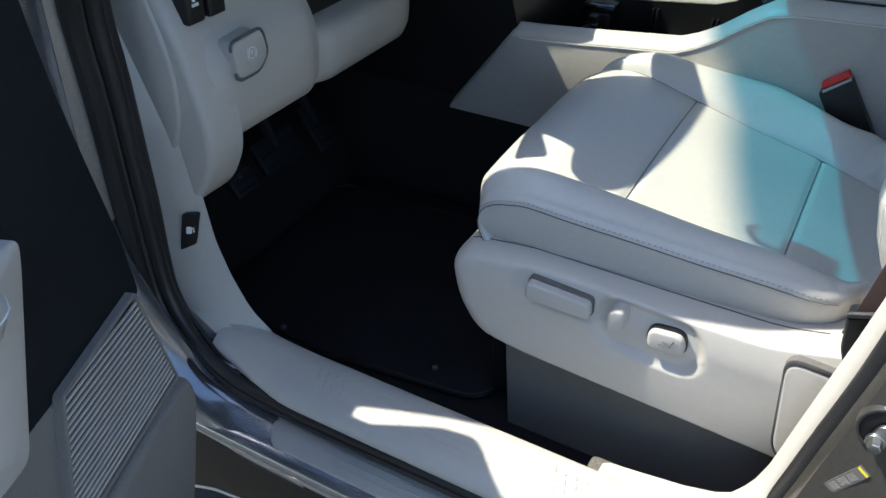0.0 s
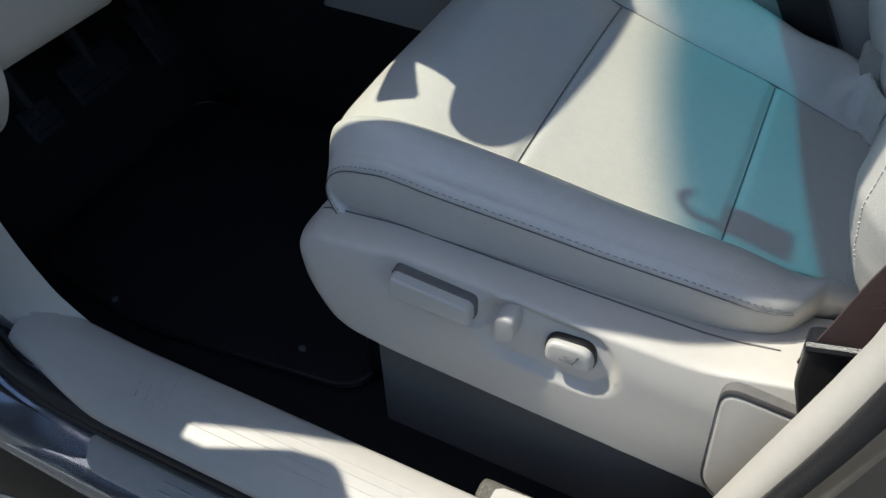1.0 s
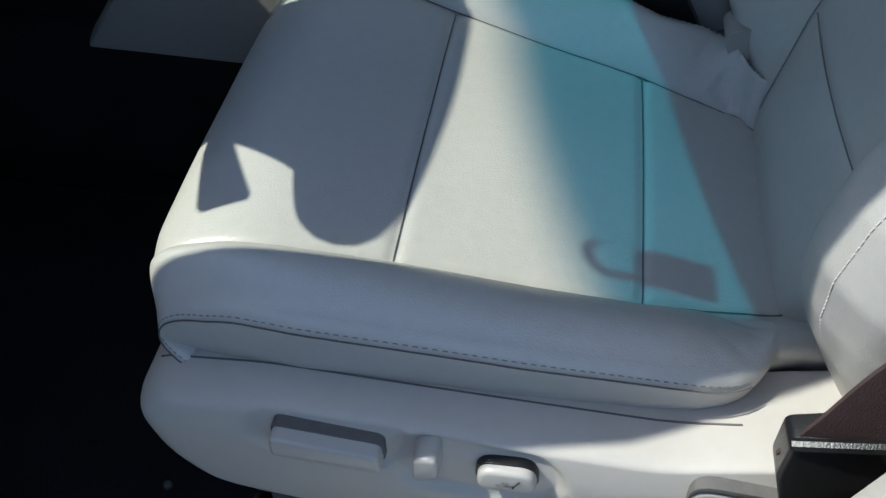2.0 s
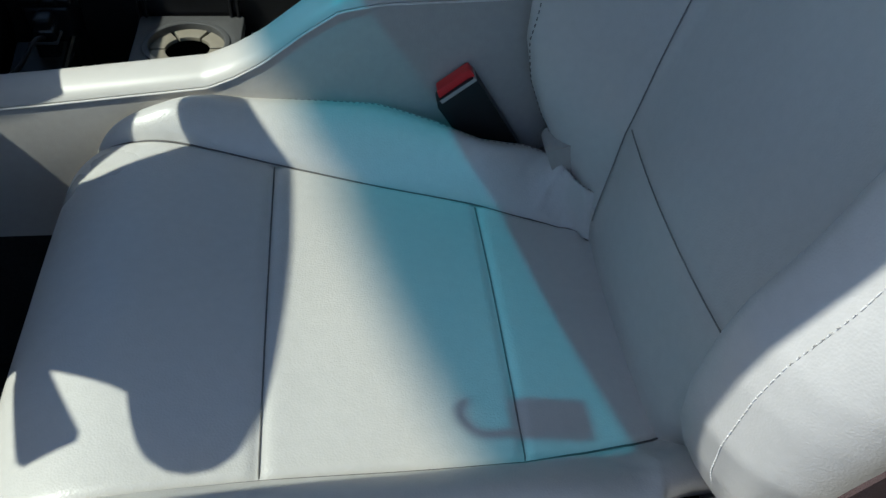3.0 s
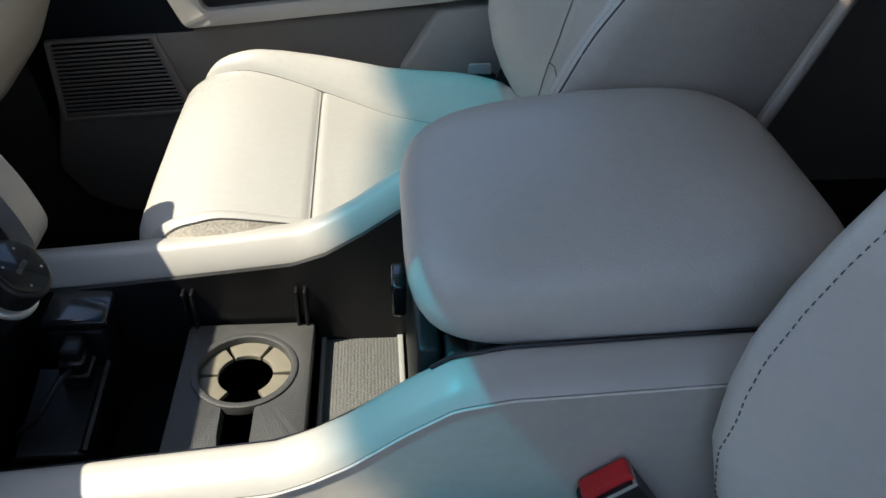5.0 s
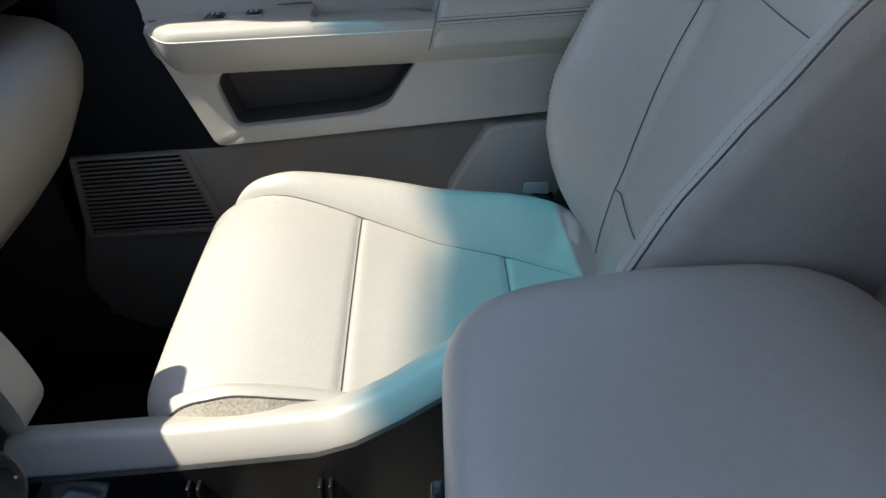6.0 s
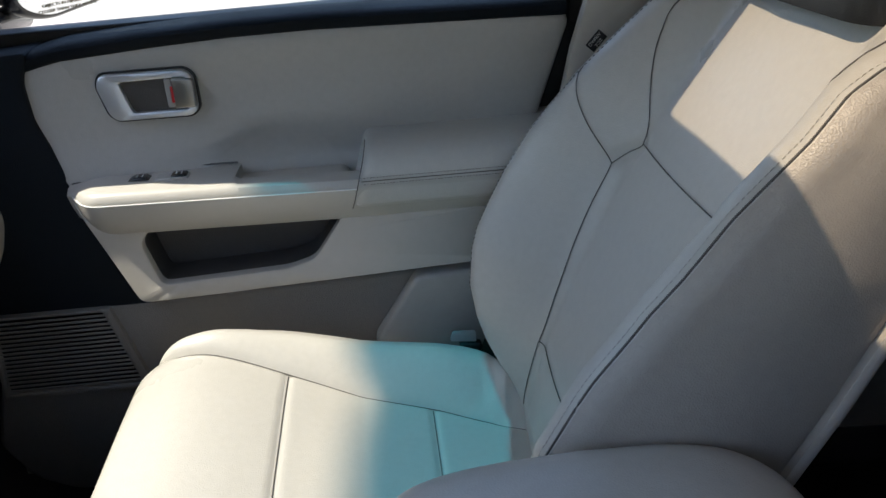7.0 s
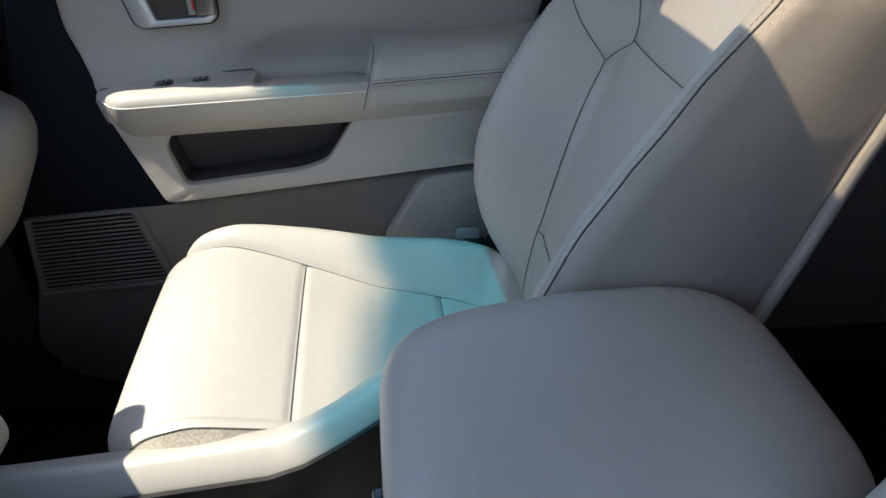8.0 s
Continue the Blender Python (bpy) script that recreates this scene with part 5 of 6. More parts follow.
# padded lid
rows = []
LX, LY, HX, HY = 0.055, 0.0125, 0.169, 0.138
for f, z in ((0.975, 0.912), (0.992, 0.918), (1.006, 0.930), (1.010, 0.944), (1.002, 0.957), (0.985, 0.967), (0.955, 0.975), (0.91, 0.981), (0.84, 0.987), (0.72, 0.992), (0.5, 0.9955), (0.25, 0.9975), (0.02, 0.998)):
    ring = []
    for a in np.linspace(0, 2 * math.pi, 96, endpoint=False):
        c, s = math.cos(a), math.sin(a)
        e = 2 / 5.0
        u, v = math.copysign(abs(c) ** e, c), math.copysign(abs(s) ** e, s)
        x = LX + HX * f * u
        tilt = table(x, [-0.115, -0.08, -0.03, 0.0, 0.05, 0.12, 0.16, 0.20, 0.225], [-0.021, -0.015, -0.007, -0.003, 0.003, 0.006, 0.004, -0.002, -0.006]) * smooth((z - 0.915) / 0.06)
        ring.append(Vector((x, LY + HY * f * v, z + tilt)))
    rows.append(ring)
part("lid", loft(rows), LEATHER, console, "padded grey-beige armrest lid", 60)
for s in (-1, 1):
    part("lid_seam", tube([(x, CX + s * 0.1402, rail_z(x) + 0.0012) for x in np.linspace(-0.100, 0.205, 40)], 0.0017, 6), BLACK, console)
part("lid_gap", box(-0.07, 0.235, -0.115, 0.155, 0.885, 0.912, 0.01), BLACK, console)
part("lid_latch", box(-0.125, -0.112, 0.0, 0.035, 0.835, 0.872, 0.004), GLOSSBLACK, console)
part("bin", box(-0.09, 0.215, -0.11, 0.155, 0.60, 0.89, 0.01), BLACK, console)

# ---- dashboard ----
dash = thing("dashboard", "beige dashboard with knee panel and dark upper part", "dashboard")
LOWSEC = [(-0.690, 0.772), (-0.672, 0.780), (-0.660, 0.800), (-0.655, 0.85), (-0.660, 0.890), (-0.672, 0.915), (-0.69, 0.94), (-0.70, 0.99), (-0.69, 1.04), (-0.98, 1.06), (-0.98, 0.80), (-0.75, 0.775)]


def dash_block(y0, y1, sec, round_low=False):
    rows = []
    for k in range(25):
        y = y0 + (y1 - y0) * k / 24
        e = min(k, 24 - k) / 3
        p = 0.012 * (1 - smooth(e))
        rows.append([Vector((x - p, y, z)) for x, z in rounded(sec, 0.014, 4)])
    return loft(rows)


knee = part("knee_panel", dash_block(-0.742, -0.50, LOWSEC), PLASTIC, dash, "beige lower dashboard panel", 45)
part("knee_panel", dash_block(-0.500, -0.235, [(-0.690, 0.774), (-0.672, 0.781), (-0.661, 0.800), (-0.657, 0.84), (-0.667, 0.866), (-0.70, 0.875), (-0.98, 0.90), (-0.98, 0.80), (-0.75, 0.777)]), PLASTIC, dash, "", 45)
# solid black block standing in for the dark opening round the column
part("column_dark_block", box(-0.98, -0.705, -0.50, -0.215, 0.87, 1.03, 0.01), BLACK, dash)
glovebox = part("glovebox_panel", dash_block(0.215, 0.728, [(-0.76, 0.690), (-0.70, 0.735), (-0.63, 0.82), (-0.592, 0.90), (-0.582, 0.945), (-0.592, 0.980), (-0.625, 1.000), (-0.72, 1.012), (-0.98, 1.02), (-0.98, 0.70)]), PLASTIC, dash, "beige glovebox and lower dashboard", 45)
# passenger half reaches back far enough to keep sun off the glovebox
for y0, y1, back in ((-0.75, 0.205, 0.0), (0.205, 0.75, -0.004)):
    part("upper_dash", prism(rounded([(-1.12, 0.98), (-1.12, 1.04), (-0.95, 1.09), (-0.72 + back, 1.10), (-0.64 + back, 1.085), (-0.62 + back, 1.05), (-0.66 + back, 1.02), (-0.95, 0.98)], 0.03), "y", y0, y1), DARKTRIM, dash, "dark upper dashboard")
bm = prism(rounded([(-0.016, -0.03), (0.016, -0.03), (0.012, 0.03), (-0.012, 0.03)], 0.008), "z", -0.004, 0.004, 0.002)
bm.transform(Matrix.Translation((-0.664, 0.50, 0.785)) @ Matrix.Rotation(radians(125), 4, "Y"))
part("latch", bm, DARKGREY, glovebox, "grey glovebox latch")
part("cluster_hood", prism(rounded([(-0.86, 1.06), (-0.86, 1.13), (-0.70, 1.155), (-0.64, 1.14), (-0.65, 1.05)], 0.03), "y", -0.58, -0.23, 0.02), DARKTRIM, dash, "dark instrument hood")
# display hood placed by the shadow it casts on the console rails
part("display_hood", prism(rounded([(-0.86, 1.06), (-0.86, 1.11), (-0.60, 1.11), (-0.54, 1.092), (-0.545, 1.04), (-0.70, 1.00)], 0.02), "y", -0.20, 0.205, 0.015), DARKTRIM, dash, "dark display hood")
# end cap by the open door
part("dash_end", prism(rounded([(-0.83, 1.04), (-0.73, 1.04), (-0.683, 0.94), (-0.655, 0.84), (-0.653, 0.775), (-0.684, 0.715), (-0.728, 0.680), (-0.775, 0.66), (-0.795, 0.71), (-0.80, 0.85)], 0.03, 6), "y", -0.70, -0.762, 0.012), PLASTIC, dash, "curved beige dashboard end cap")
part("end_cover", prism(rounded([(-0.815, 1.03), (-0.735, 1.03), (-0.707, 0.955), (-0.693, 0.895), (-0.698, 0.825), (-0.722, 0.772), (-0.752, 0.735), (-0.787, 0.735), (-0.797, 0.85)], 0.025, 6), "y", -0.755, -0.767, 0.004), PLASTIC, dash)
# parking brake release with its mark
pb = part("brake_release", prism(rounded([(-0.702, 0.921), (-0.642, 0.924), (-0.634, 0.888), (-0.653, 0.870), (-0.696, 0.870)], 0.012), "x", -0.68, -0.648, 0.003), PLASTIC_SMOOTH, dash, "beige parking brake release handle")
bm = tube([(-0.6474, -0.667 + 0.0065 * math.cos(a), 0.899 + 0.0075 * math.sin(a)) for a in np.linspace(0, 2 * math.pi, 24)], 0.0008, 5)
for s in (-1, 1):
    tube([(-0.6474, -0.667 + s * 0.0090 * math.cos(a), 0.899 + 0.0105 * math.sin(a)) for a in np.linspace(-0.8, 0.8, 10)], 0.0007, 5, bm)
part("brake_mark", bm, WHITE, pb)
part("handle_gap", tube([(-0.651, y, z) for y, z in rounded([(-0.704, 0.923), (-0.640, 0.926), (-0.632, 0.888), (-0.652, 0.868), (-0.698, 0.868)], 0.012)], 0.0022, 6), SEAM, pb)


def lettering(body, size, m, name="lettering", thick=0.0003):
    """A word as a mesh, lying in the x-y plane."""
    cu = bpy.data.curves.new(name, "FONT")
    cu.body, cu.size, cu.extrude, cu.align_x, cu.align_y = body, size, thick, "CENTER", "CENTER"
    ob = bpy.data.objects.new(name, cu)
    scene.collection.objects.link(ob)
    bpy.context.view_layer.update()
    me = bpy.data.meshes.new_from_object(ob.evaluated_get(bpy.context.evaluated_depsgraph_get()))
    bpy.data.objects.remove(ob)
    bm = bmesh.new()
    bm.from_mesh(me)
    bpy.data.meshes.remove(me)
    return bm


bm = lettering("P", 0.010, WHITE)
bm.transform(Matrix.Translation((-0.6477, -0.667, 0.899)) @ Matrix(((0, 0, 1, 0), (1, 0, 0, 0), (0, 1, 0, 0), (0, 0, 0, 1))))
part("brake_letter", bm, WHITE, pb)
# two dark push switches above it
for y in (-0.722, -0.684):
    sw = part("push_switch", prism(rounded([(y - 0.0155, 0.950), (y - 0.0155, 1.02), (y + 0.0155, 1.02), (y + 0.0155, 0.950)], 0.004), "x", -0.72, -0.680, 0.003), BLACK, dash, "dark push switch with a white mark")
    part("switch_mark", box(-0.6805, -0.6793, y - 0.006, y + 0.006, 0.972, 0.976, 0, 1), WHITE, sw)
    part("switch_mark", box(-0.6805, -0.6793, y - 0.004, y + 0.001, 0.978, 0.982, 0, 1), WHITE, sw)
# fuel lid release on the kick panel
def on_kick(bm):
    """Lays a plate drawn at y -0.765 on the slope of the kick panel."""
    for v in bm.verts:
        v.co.y += 0.506 * (v.co.x + 0.713) - 0.0075
    return bm


fl = part("fuel_release", on_kick(prism(rounded([(-0.729, 0.622), (-0.717, 0.686), (-0.697, 0.687), (-0.707, 0.634)], 0.004), "y", -0.760, -0.7685, 0.002)), BLACK, dash, "black fuel lid release with a white pump mark")
part("pump_mark", on_kick(prism(rounded([(-0.7165, 0.652), (-0.7145, 0.664), (-0.707, 0.664), (-0.709, 0.652)], 0.002), "y", -0.768, -0.7689, 0)), WHITE, fl)
part("pump_mark", on_kick(box(-0.7065, -0.705, -0.7689, -0.768, 0.655, 0.663, 0, 1)), WHITE, fl)
part("finger_notch", on_kick(prism(rounded([(-0.722, 0.594), (-0.720, 0.612), (-0.706, 0.616), (-0.706, 0.600)], 0.005), "y", -0.762, -0.7665, 0.001)), GREYPLASTIC, fl)
# centre stack
stack = part("instrument_tower", prism(rounded([(-0.90, 0.62), (-0.90, 1.05), (-0.66, 1.06), (-0.60, 1.02), (-0.555, 0.95), (-0.52, 0.86), (-0.500, 0.79), (-0.495, 0.70), (-0.52, 0.62)], 0.02), "y", -0.145, 0.17, 0.02), BLACK, dash, "black centre stack")
part("stack_cheek", prism(rounded([(-0.80, 0.78), (-0.71, 1.06), (-0.61, 1.03), (-0.54, 0.94), (-0.497, 0.85), (-0.482, 0.79)], 0.05, 8), "y", 0.165, 0.222, 0.025), PLASTIC, dash, "rounded beige cheek of the centre stack")
knob = thing("selector_knob", "round black rotary selector with ENTER lettering", "knob", (-0.449, 0.033, 0.868))
axis_m = Matrix.Translation((-0.449, 0.033, 0.869)) @ Matrix.Rotation(radians(48), 4, "Y") @ Matrix.Rotation(radians(0), 4, "Z")
for nm, r, a, b, m in (("collar", 0.0330, -0.05, -0.014, GLOSSBLACK), ("ring", 0.0342, -0.018, -0.013, CHROME), ("dial", 0.030, -0.01, 0.012, BLACK), ("face", 0.026, 0.010, 0.0135, GLOSSBLACK)):
    bm = disc((0, 0), "z", r, a, b, 36, 0.003 if nm != "face" else 0.001)
    bm.transform(axis_m)
    part(nm, bm, m, knob)
bm = lettering("ENTER", 0.0065, WHITE)
bm.transform(axis_m @ Matrix.Translation((0, 0, 0.0137)) @ Matrix.Rotation(radians(90), 4, "Z"))
part("lettering", bm, THREAD, knob)
for k in range(4):
    a = radians(45 + 90 * k)
    bm = disc((0.019 * math.cos(a), 0.019 * math.sin(a)), "z", 0.0013, 0.0132, 0.0140, 8, 0)
    bm.transform(axis_m)
    part("dial_mark", bm, PALETHREAD, knob)

# ---- steering wheel ----
# unseen wheel, shroud and stalks, placed and shaped by their shadow on the seat
WC = (-0.469, -0.431, 1.20)
wheel = thing("steering_wheel", "beige steering wheel with a broad airbag hub", "steering wheel", WC)
WM = Matrix.Translation(WC) @ Matrix.Rotation(radians(90 - 25), 4, "Y")
R = 0.188
bm = tube([(R * math.cos(a), R * math.sin(a), 0) for a in np.linspace(0, 2 * math.pi, 72)], 0.0170, 12)
bm.transform(WM)
part("rim", bm, LEATHER, wheel)
bm = prism(rounded([(-0.09, -0.075), (-0.09, 0.075), (-0.03, 0.10), (0.07, 0.10), (0.125, 0.06), (0.125, -0.06), (0.07, -0.10), (-0.03, -0.10)], 0.03), "z", -0.04, 0.015, 0.012)
bm.transform(WM)
part("hub", bm, PLASTIC, wheel)
for c in (1, -1):
    bm = prism(rounded([(-0.07, 0.07 * c), (0.07, 0.07 * c), (0.045, 0.184 * c), (-0.045, 0.184 * c)], 0.012), "z", -0.010, 0.008, 0.004)
    bm.transform(WM)
    part("spoke", bm, PLASTIC, wheel)
bm = prism(rounded([(0.183, -0.05), (0.183, 0.05), (0.10, 0.07), (0.10, -0.07)], 0.008), "z", -0.018, 0.004, 0.006)
bm.transform(WM)
part("spoke", bm, PLASTIC, wheel)
# the wheel's dished rear, from the spokes down to the column
rows = []
for w, half, tall in ((0.004, 0.164, 0.020), (-0.012, 0.158, 0.022), (-0.030, 0.146, 0.028), (-0.046, 0.133, 0.036), (-0.062, 0.124, 0.038), (-0.078, 0.116, 0.040), (-0.095, 0.108, 0.042), (-0.115, 0.102, 0.044)):
    rows.append([WM @ Vector((tall * (abs(math.cos(a)) ** 0.6) * math.copysign(1, math.cos(a)), half * (abs(math.sin(a)) ** 0.7) * math.copysign(1, math.sin(a)), w)) for a in np.linspace(0, 2 * math.pi, 40, endpoint=False)])
part("rear_cover", loft(rows), PLASTIC, wheel, "", 50)
part("column_shroud", prism(rounded([(-0.86, 0.98), (-0.86, 1.12), (-0.62, 1.215), (-0.57, 1.215), (-0.555, 1.14), (-0.60, 1.09)], 0.03), "y", -0.531, -0.331, 0.03), PLASTIC, wheel)


def taper(a, b, r0, r1, n=14):
    """A round stalk that widens from one end to the other."""
    a, b = Vector(a), Vector(b)
    rows = []
    d = (b - a).normalized()
    u = d.cross(Vector((0, 0, 1))).normalized()
    v = u.cross(d)
    for k in range(13):
        t = k / 12
        r = (r0 + (r1 - r0) * t) * (1 if 0 < k < 12 else 0.8)
        rows.append([a.lerp(b, t) + u * r * math.cos(c) + v * r * math.sin(c) for c in np.linspace(0, 2 * math.pi, n, endpoint=False)])
    return loft(rows)


stalk = part("signal_stalk", taper((-0.590, -0.500, 1.168), (-0.575, -0.545, 1.172), 0.010, 0.011), BLACK, wheel)
part("stalk_end", taper((-0.577, -0.538, 1.172), (-0.546, -0.616, 1.18), 0.013, 0.021), BLACK, stalk)
stalk = part("wiper_stalk", taper((-0.612, -0.350, 1.172), (-0.600, -0.318, 1.175), 0.010, 0.011), BLACK, wheel)
part("stalk_end", taper((-0.602, -0.324, 1.175), (-0.548, -0.236, 1.18), 0.012, 0.024), BLACK, stalk)

# ---- footwell ----
for nm, lab, p0, p1, w, h in (("parking_brake_pedal", "small black rubber parking brake pedal", (-0.770, -0.602, 0.632), (-0.88, -0.60, 0.82), 0.052, 0.046), ("brake_pedal", "wide black rubber brake pedal", (-0.800, -0.475, 0.622), (-0.91, -0.47, 0.85), 0.105, 0.06), ("accelerator_pedal", "tall black accelerator pedal", (-0.82, -0.335, 0.60), (-0.92, -0.335, 0.78), 0.055, 0.09)):
    p = thing(nm, lab, "pedal", p0)
    bm = box(-0.008, 0.008, -w / 2, w / 2, -h / 2, h / 2, 0.004)
    bm.transform(Matrix.Translation(p0) @ Matrix.Rotation(radians(-35), 4, "Y"))
    part("pad", bm, DARKTRIM, p)
    for k in range(3):
        bm = box(0.007, 0.011, -w / 2 + 0.006, w / 2 - 0.006, -h / 3 + k * h / 3 - 0.003, -h / 3 + k * h / 3 + 0.003, 0.001, 1)
        bm.transform(Matrix.Translation(p0) @ Matrix.Rotation(radians(-35), 4, "Y"))
        part("pad_ridge", bm, DARKTRIM, p)
    part("arm", tube([p0, p1], 0.010, 8), DARKTRIM, p)
for s, lab in ((-1, "black carpet floor mat in the driver's footwell"), (1, "black carpet floor mat in the passenger footwell")):
    fm = thing("floor_mat", lab, "floor mat", (-0.55, s * 0.45, 0.41), "floor mats")
    part("carpet", prism(rounded([(-0.85, 0.24 * s), (-0.30, 0.22 * s), (-0.29, 0.655 * s), (-0.60, 0.690 * s), (-0.80, 0.66 * s)], 0.05, 6), "z", 0.411, 0.422, 0.004), CARPET, fm)
    part("bound_edge", tube([(x, y, 0.420) for x, y in rounded([(-0.85, 0.24 * s), (-0.30, 0.22 * s), (-0.29, 0.655 * s), (-0.60, 0.690 * s), (-0.80, 0.66 * s)], 0.05, 6)], 0.004, 6), BLACK, fm)
    if s < 0:
        for x, y in ((-0.656, -0.672), (-0.39, -0.632)):
            part("mat_button", disc((x, y), "z", 0.005, 0.42, 0.427, 14), DARKGREY, fm)
part("sill_carpet", box(-0.10, 0.4, -0.756, -0.728, 0.41, 0.491, 0.008), TANCARPET, car_body)

# ---- belts, striker, labels ----
belt = thing("seat_belt", "brown woven seat belt beside the driver's seat", "seat belt", (0.15, -0.70, 0.75))


def ribbon(line, wdir, width, thick=0.0014):
    rows = []
    for p in line:
        a = Vector(wdir).normalized() * width / 2
        nrm = Vector((0, thick, 0))
        rows.append([p - a - nrm, p + a - nrm, p + a + nrm, p - a + nrm])
    return loft(rows)


part("webbing", ribbon(curve([(0.150, -0.686, 0.750), (0.158, -0.690, 0.80), (0.172, -0.694, 0.88), (0.205, -0.706, 0.98), (0.30, -0.735, 1.20)], 40), (0.95, -0.12, -0.28), 0.052), WEBBING, belt)
part("anchor_loop", tube([(0.125, -0.693, 0.787), (0.150, -0.696, 0.798), (0.176, -0.697, 0.806)], 0.0045, 8), BLACK, belt, "black belt guide loop")
part("anchor_bracket", prism(rounded([(0.124, 0.786), (0.168, 0.803), (0.200, 0.765), (0.192, 0.695), (0.144, 0.702), (0.128, 0.745)], 0.006), "y", -0.671, -0.6955, 0.004), BLACK, belt, "black belt anchor bracket")

pbelt = thing("passenger_seat_belt", "seat belt tongue hanging beside the passenger seat", "seat belt", (0.03, 0.68, 0.74))
part("webbing", ribbon(curve([(0.065, 0.668, 0.70), (0.10, 0.672, 0.80), (0.16, 0.685, 0.95), (0.31, 0.70, 1.25)], 30), (0.8, 0, -0.4), 0.044), WEBBING, pbelt)
part("tongue", prism(rounded([(0.010, 0.766), (0.013, 0.780), (0.046, 0.781), (0.048, 0.764)], 0.003), "y", 0.655, 0.661, 0.0015), CHROME, pbelt)
part("tongue_grip", box(0.024, 0.056, 0.652, 0.668, 0.735, 0.762, 0.004), BLACK, pbelt)

striker = thing("door_striker", "zinc door striker bolted in a dark dish of the centre pillar", "striker", (0.18, -0.815, 0.765))
SX, SZ, SY = 0.181, 0.766, -0.817
part("dish", disc((SX, SZ), "y", 0.0255, SY + 0.03, SY - 0.001, 32, 0.001), BLACK, striker)
part("dish_rim", ring_plate([(SX + 0.0268 * math.cos(a), SZ + 0.0268 * math.sin(a)) for a in np.linspace(0, 2 * math.pi, 32, endpoint=False)], [(SX + 0.0235 * math.cos(a), SZ + 0.0235 * math.sin(a)) for a in np.linspace(0, 2 * math.pi, 32, endpoint=False)], "y", SY + 0.03, SY - 0.002, 0.0015), PAINT_DIM, striker)
part("plate", prism(rounded([(SX - 0.015, SZ - 0.016), (SX - 0.009, SZ + 0.008), (SX + 0.015, SZ + 0.016), (SX + 0.009, SZ - 0.010)], 0.006), "y", SY - 0.003, SY - 0.007, 0.001), STEEL, striker)
for x, z in ((SX - 0.007, SZ - 0.009), (SX + 0.006, SZ + 0.008)):
    part("washer", disc((x, z), "y", 0.0088, SY - 0.006, SY - 0.010, 24, 0.001), STEEL, striker)
    part("bolt", disc((x, z), "y", 0.0064, SY - 0.009, SY - 0.019, 6, 0.0015), STEEL, striker)
def on_pillar(cx, cz, turn):
    """Where a label lies on the centre pillar's slanted face."""
    x, y, z = Vector((0.9497, -0.3131, 0)), Vector((0, 0, 1)), Vector((-0.3131, -0.9497, 0))
    m = Matrix((x, y, z)).transposed().to_4x4()
    return Matrix.Translation((cx, -0.8140 - 0.33 * (cx - 0.152), cz)) @ m @ Matrix.Rotation(radians(turn), 4, "Z")


plabel = thing("pillar_label", "small pale printed label on the centre pillar", "label", (0.166, -0.818, 0.694))
for nm, x0, x1, y0, y1, d, m in (("sheet", -0.025, 0.025, -0.006, 0.006, 0.0012, PALELABEL), ("yellow_end", 0.0215, 0.0245, -0.0055, 0.0055, 0.0016, YELLOW), ("printed_bar", -0.021, -0.012, -0.004, 0.004, 0.0016, LOWER), ("printed_bar", -0.009, 0.001, -0.004, 0.004, 0.0016, LOWER), ("printed_bar", 0.004, 0.013, -0.004, 0.004, 0.0016, LOWER)):
    bm = box(x0, x1, y0, y1, -0.001, d, 0)
    bm.transform(on_pillar(0.1655, 0.694, 63))
    part(nm, bm, m, plabel)
ylabel = thing("warning_label", "yellow printed label on the centre pillar", "label", (0.235, -0.84, 0.69))
bm = box(-0.022, 0.022, -0.030, 0.030, -0.001, 0.0012, 0)
bm.transform(on_pillar(0.243, 0.695, -8))
part("sheet", bm, YELLOW, ylabel)
for k in range(4):
    bm = box(-0.017, 0.015, 0.016 - 0.011 * k, 0.020 - 0.011 * k, 0, 0.0016, 0)
    bm.transform(on_pillar(0.243, 0.695, -8))
    part("printed_bar", bm, BLACK, ylabel)
check = thing("door_check", "dark door check bolted to the front pillar", "door check", (-0.745, -0.905, 0.83))
part("bracket", box(-0.775, -0.745, -0.935, -0.90, 0.815, 0.850, 0.006), BLACK, check)
part("bolt", disc((-0.922, 0.832), "x", 0.009, -0.75, -0.736, 6, 0.002), STEEL, check)

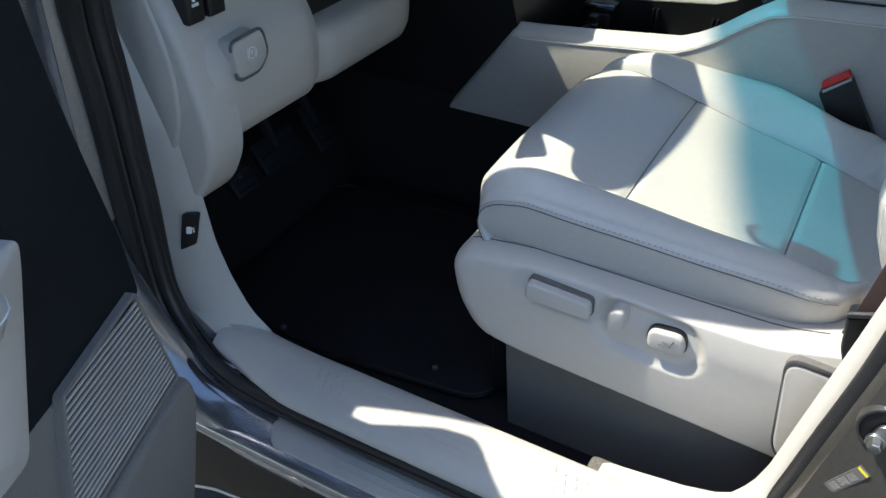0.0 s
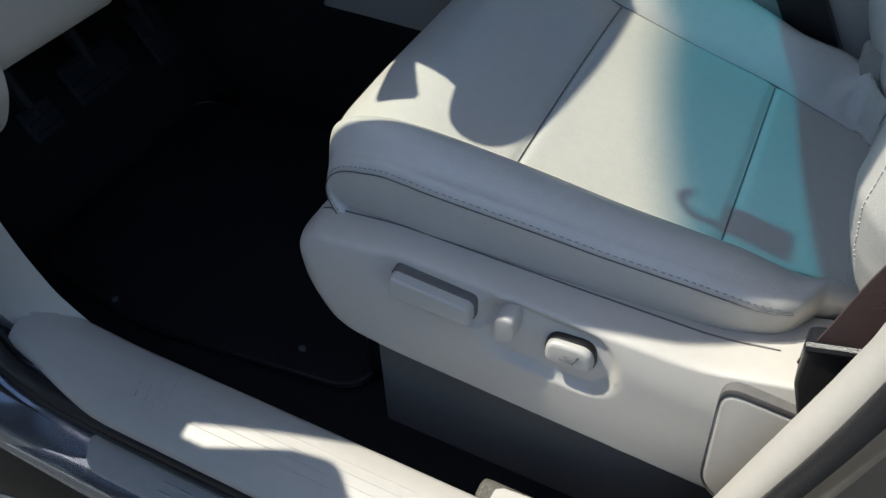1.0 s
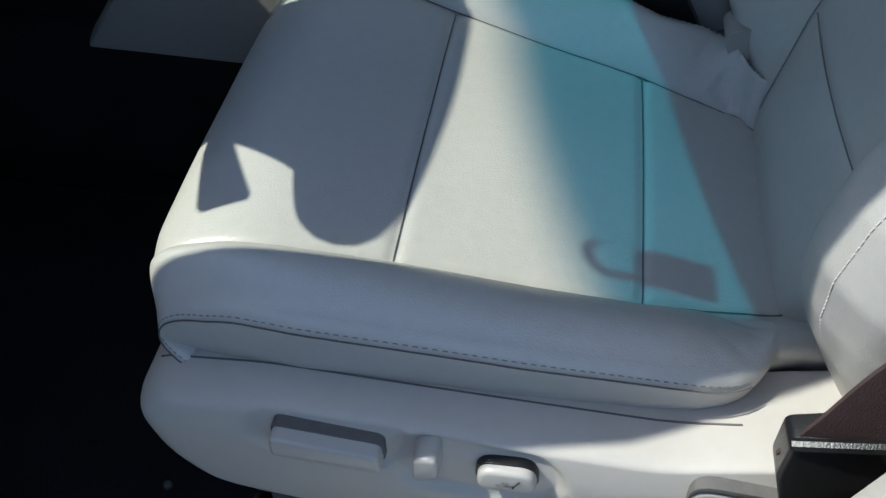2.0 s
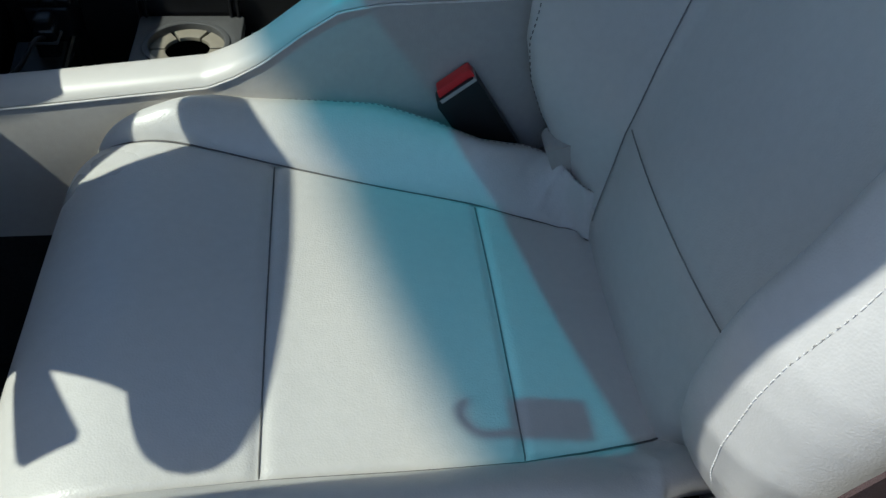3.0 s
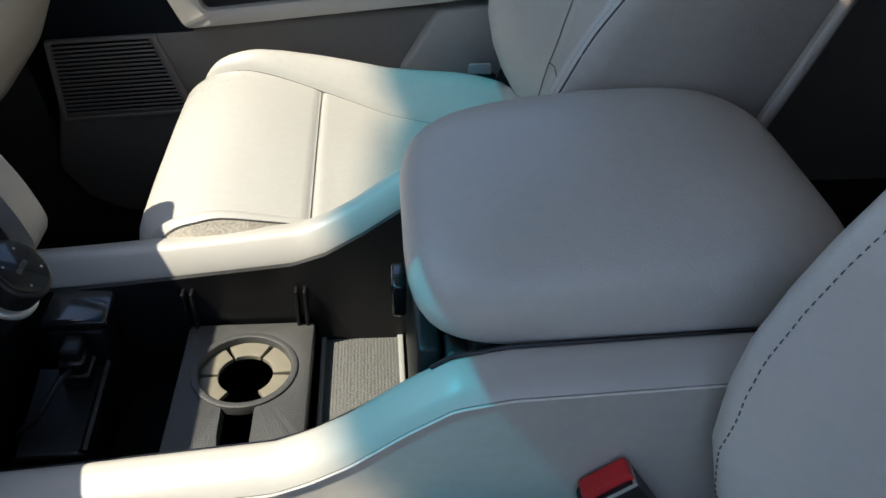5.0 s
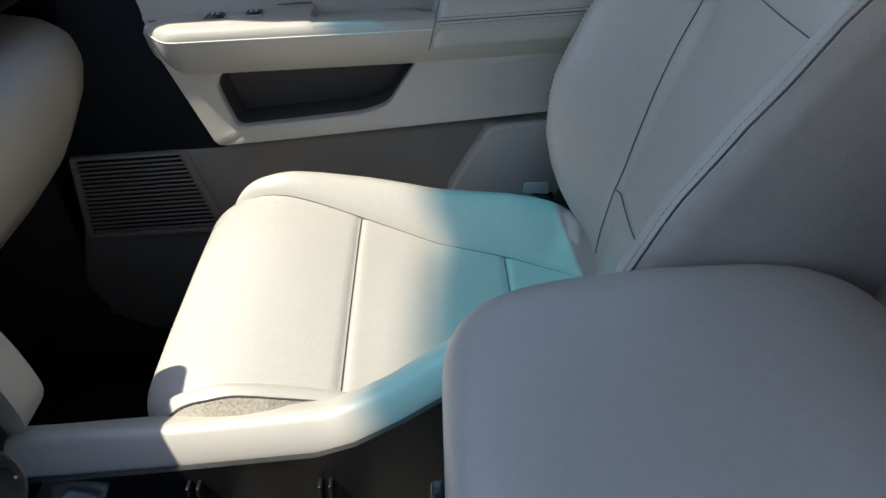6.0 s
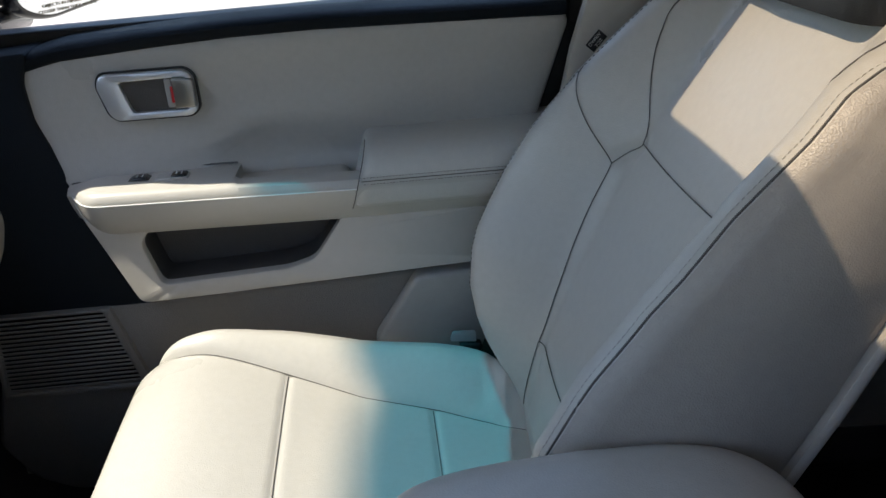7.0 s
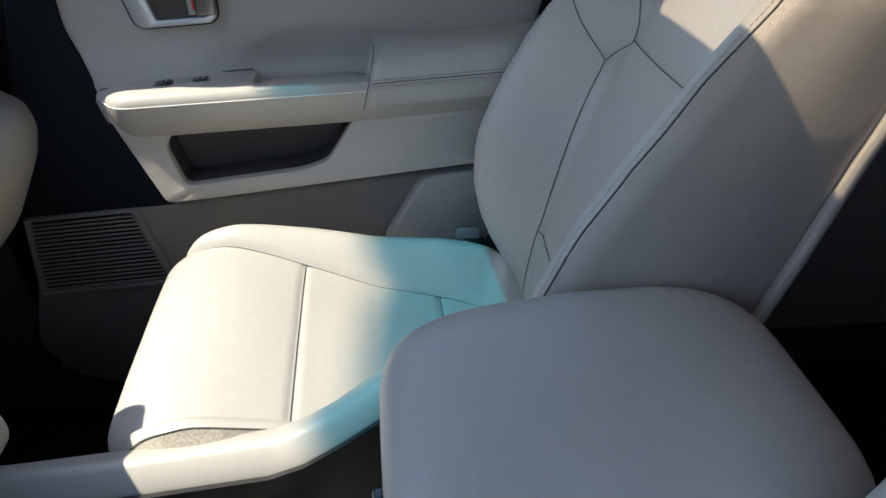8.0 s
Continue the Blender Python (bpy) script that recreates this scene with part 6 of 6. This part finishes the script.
# outside mirror beyond the closed door
om = thing("side_mirror", "black outside mirror with etched warning text", "mirror", (-0.56, 1.05, 1.23))
shape = rounded([(-0.650, 1.180), (-0.640, 1.31), (-0.51, 1.32), (-0.468, 1.22), (-0.482, 1.178), (-0.60, 1.157)], 0.03)
MIRM = Matrix.Translation((-0.565, 1.06, 0)) @ Matrix.Rotation(radians(62), 4, "Z") @ Matrix.Diagonal((1.45, 1, 1, 1)) @ Matrix.Translation((0.565, -1.06, 0))
bm = prism(shape, "y", 1.10, 1.058, 0.01)
bm.transform(MIRM)
part("housing", bm, GLOSSBLACK, om)
inner = rounded([(-0.637, 1.187), (-0.627, 1.30), (-0.517, 1.308), (-0.478, 1.222), (-0.491, 1.185), (-0.60, 1.165)], 0.025)
bm = prism(inner, "y", 1.061, 1.0572, 0)
bm.transform(MIRM)
part("glass", bm, SIDEMIRROR, om)
for k, text in enumerate(("OBJECTS IN MIRROR ARE", "CLOSER THAN THEY APPEAR")):
    bm = lettering(text, 0.0064, TAN_TEXT)
    bm.transform(MIRM @ Matrix.Translation((-0.570, 1.0567, 1.1815 - 0.0085 * k)) @ Matrix.Rotation(radians(90), 4, "X"))
    part("lettering", bm, TAN_TEXT, om)
part("mirror_arm", box(-0.72, -0.63, 0.86, 1.08, 1.14, 1.18, 0.012), GLOSSBLACK, om)
# airbag tag sewn into the passenger backrest's edge
TAGM = Matrix.Translation((0.183, 0.6405, 1.194)) @ Matrix.Rotation(radians(38), 4, "Y") @ Matrix.Scale(0.72, 4)
bm = box(-0.010, 0.010, 0.0, 0.0016, -0.017, 0.017, 0.0005, 1)
bm.transform(TAGM)
tagm = part("airbag_tag", bm, BLACK, passenger_seat, "small dark woven airbag tag")
for k, text in enumerate(("SIDE", "AIRBAG")):
    bm = lettering(text, 0.0080, PALETHREAD)
    bm.transform(TAGM @ Matrix.Translation((0.0045 - 0.009 * k, -0.0002, 0)) @ Matrix.Rotation(radians(90), 4, "X") @ Matrix.Rotation(radians(-90), 4, "Z"))
    part("lettering", bm, PALETHREAD, tagm)
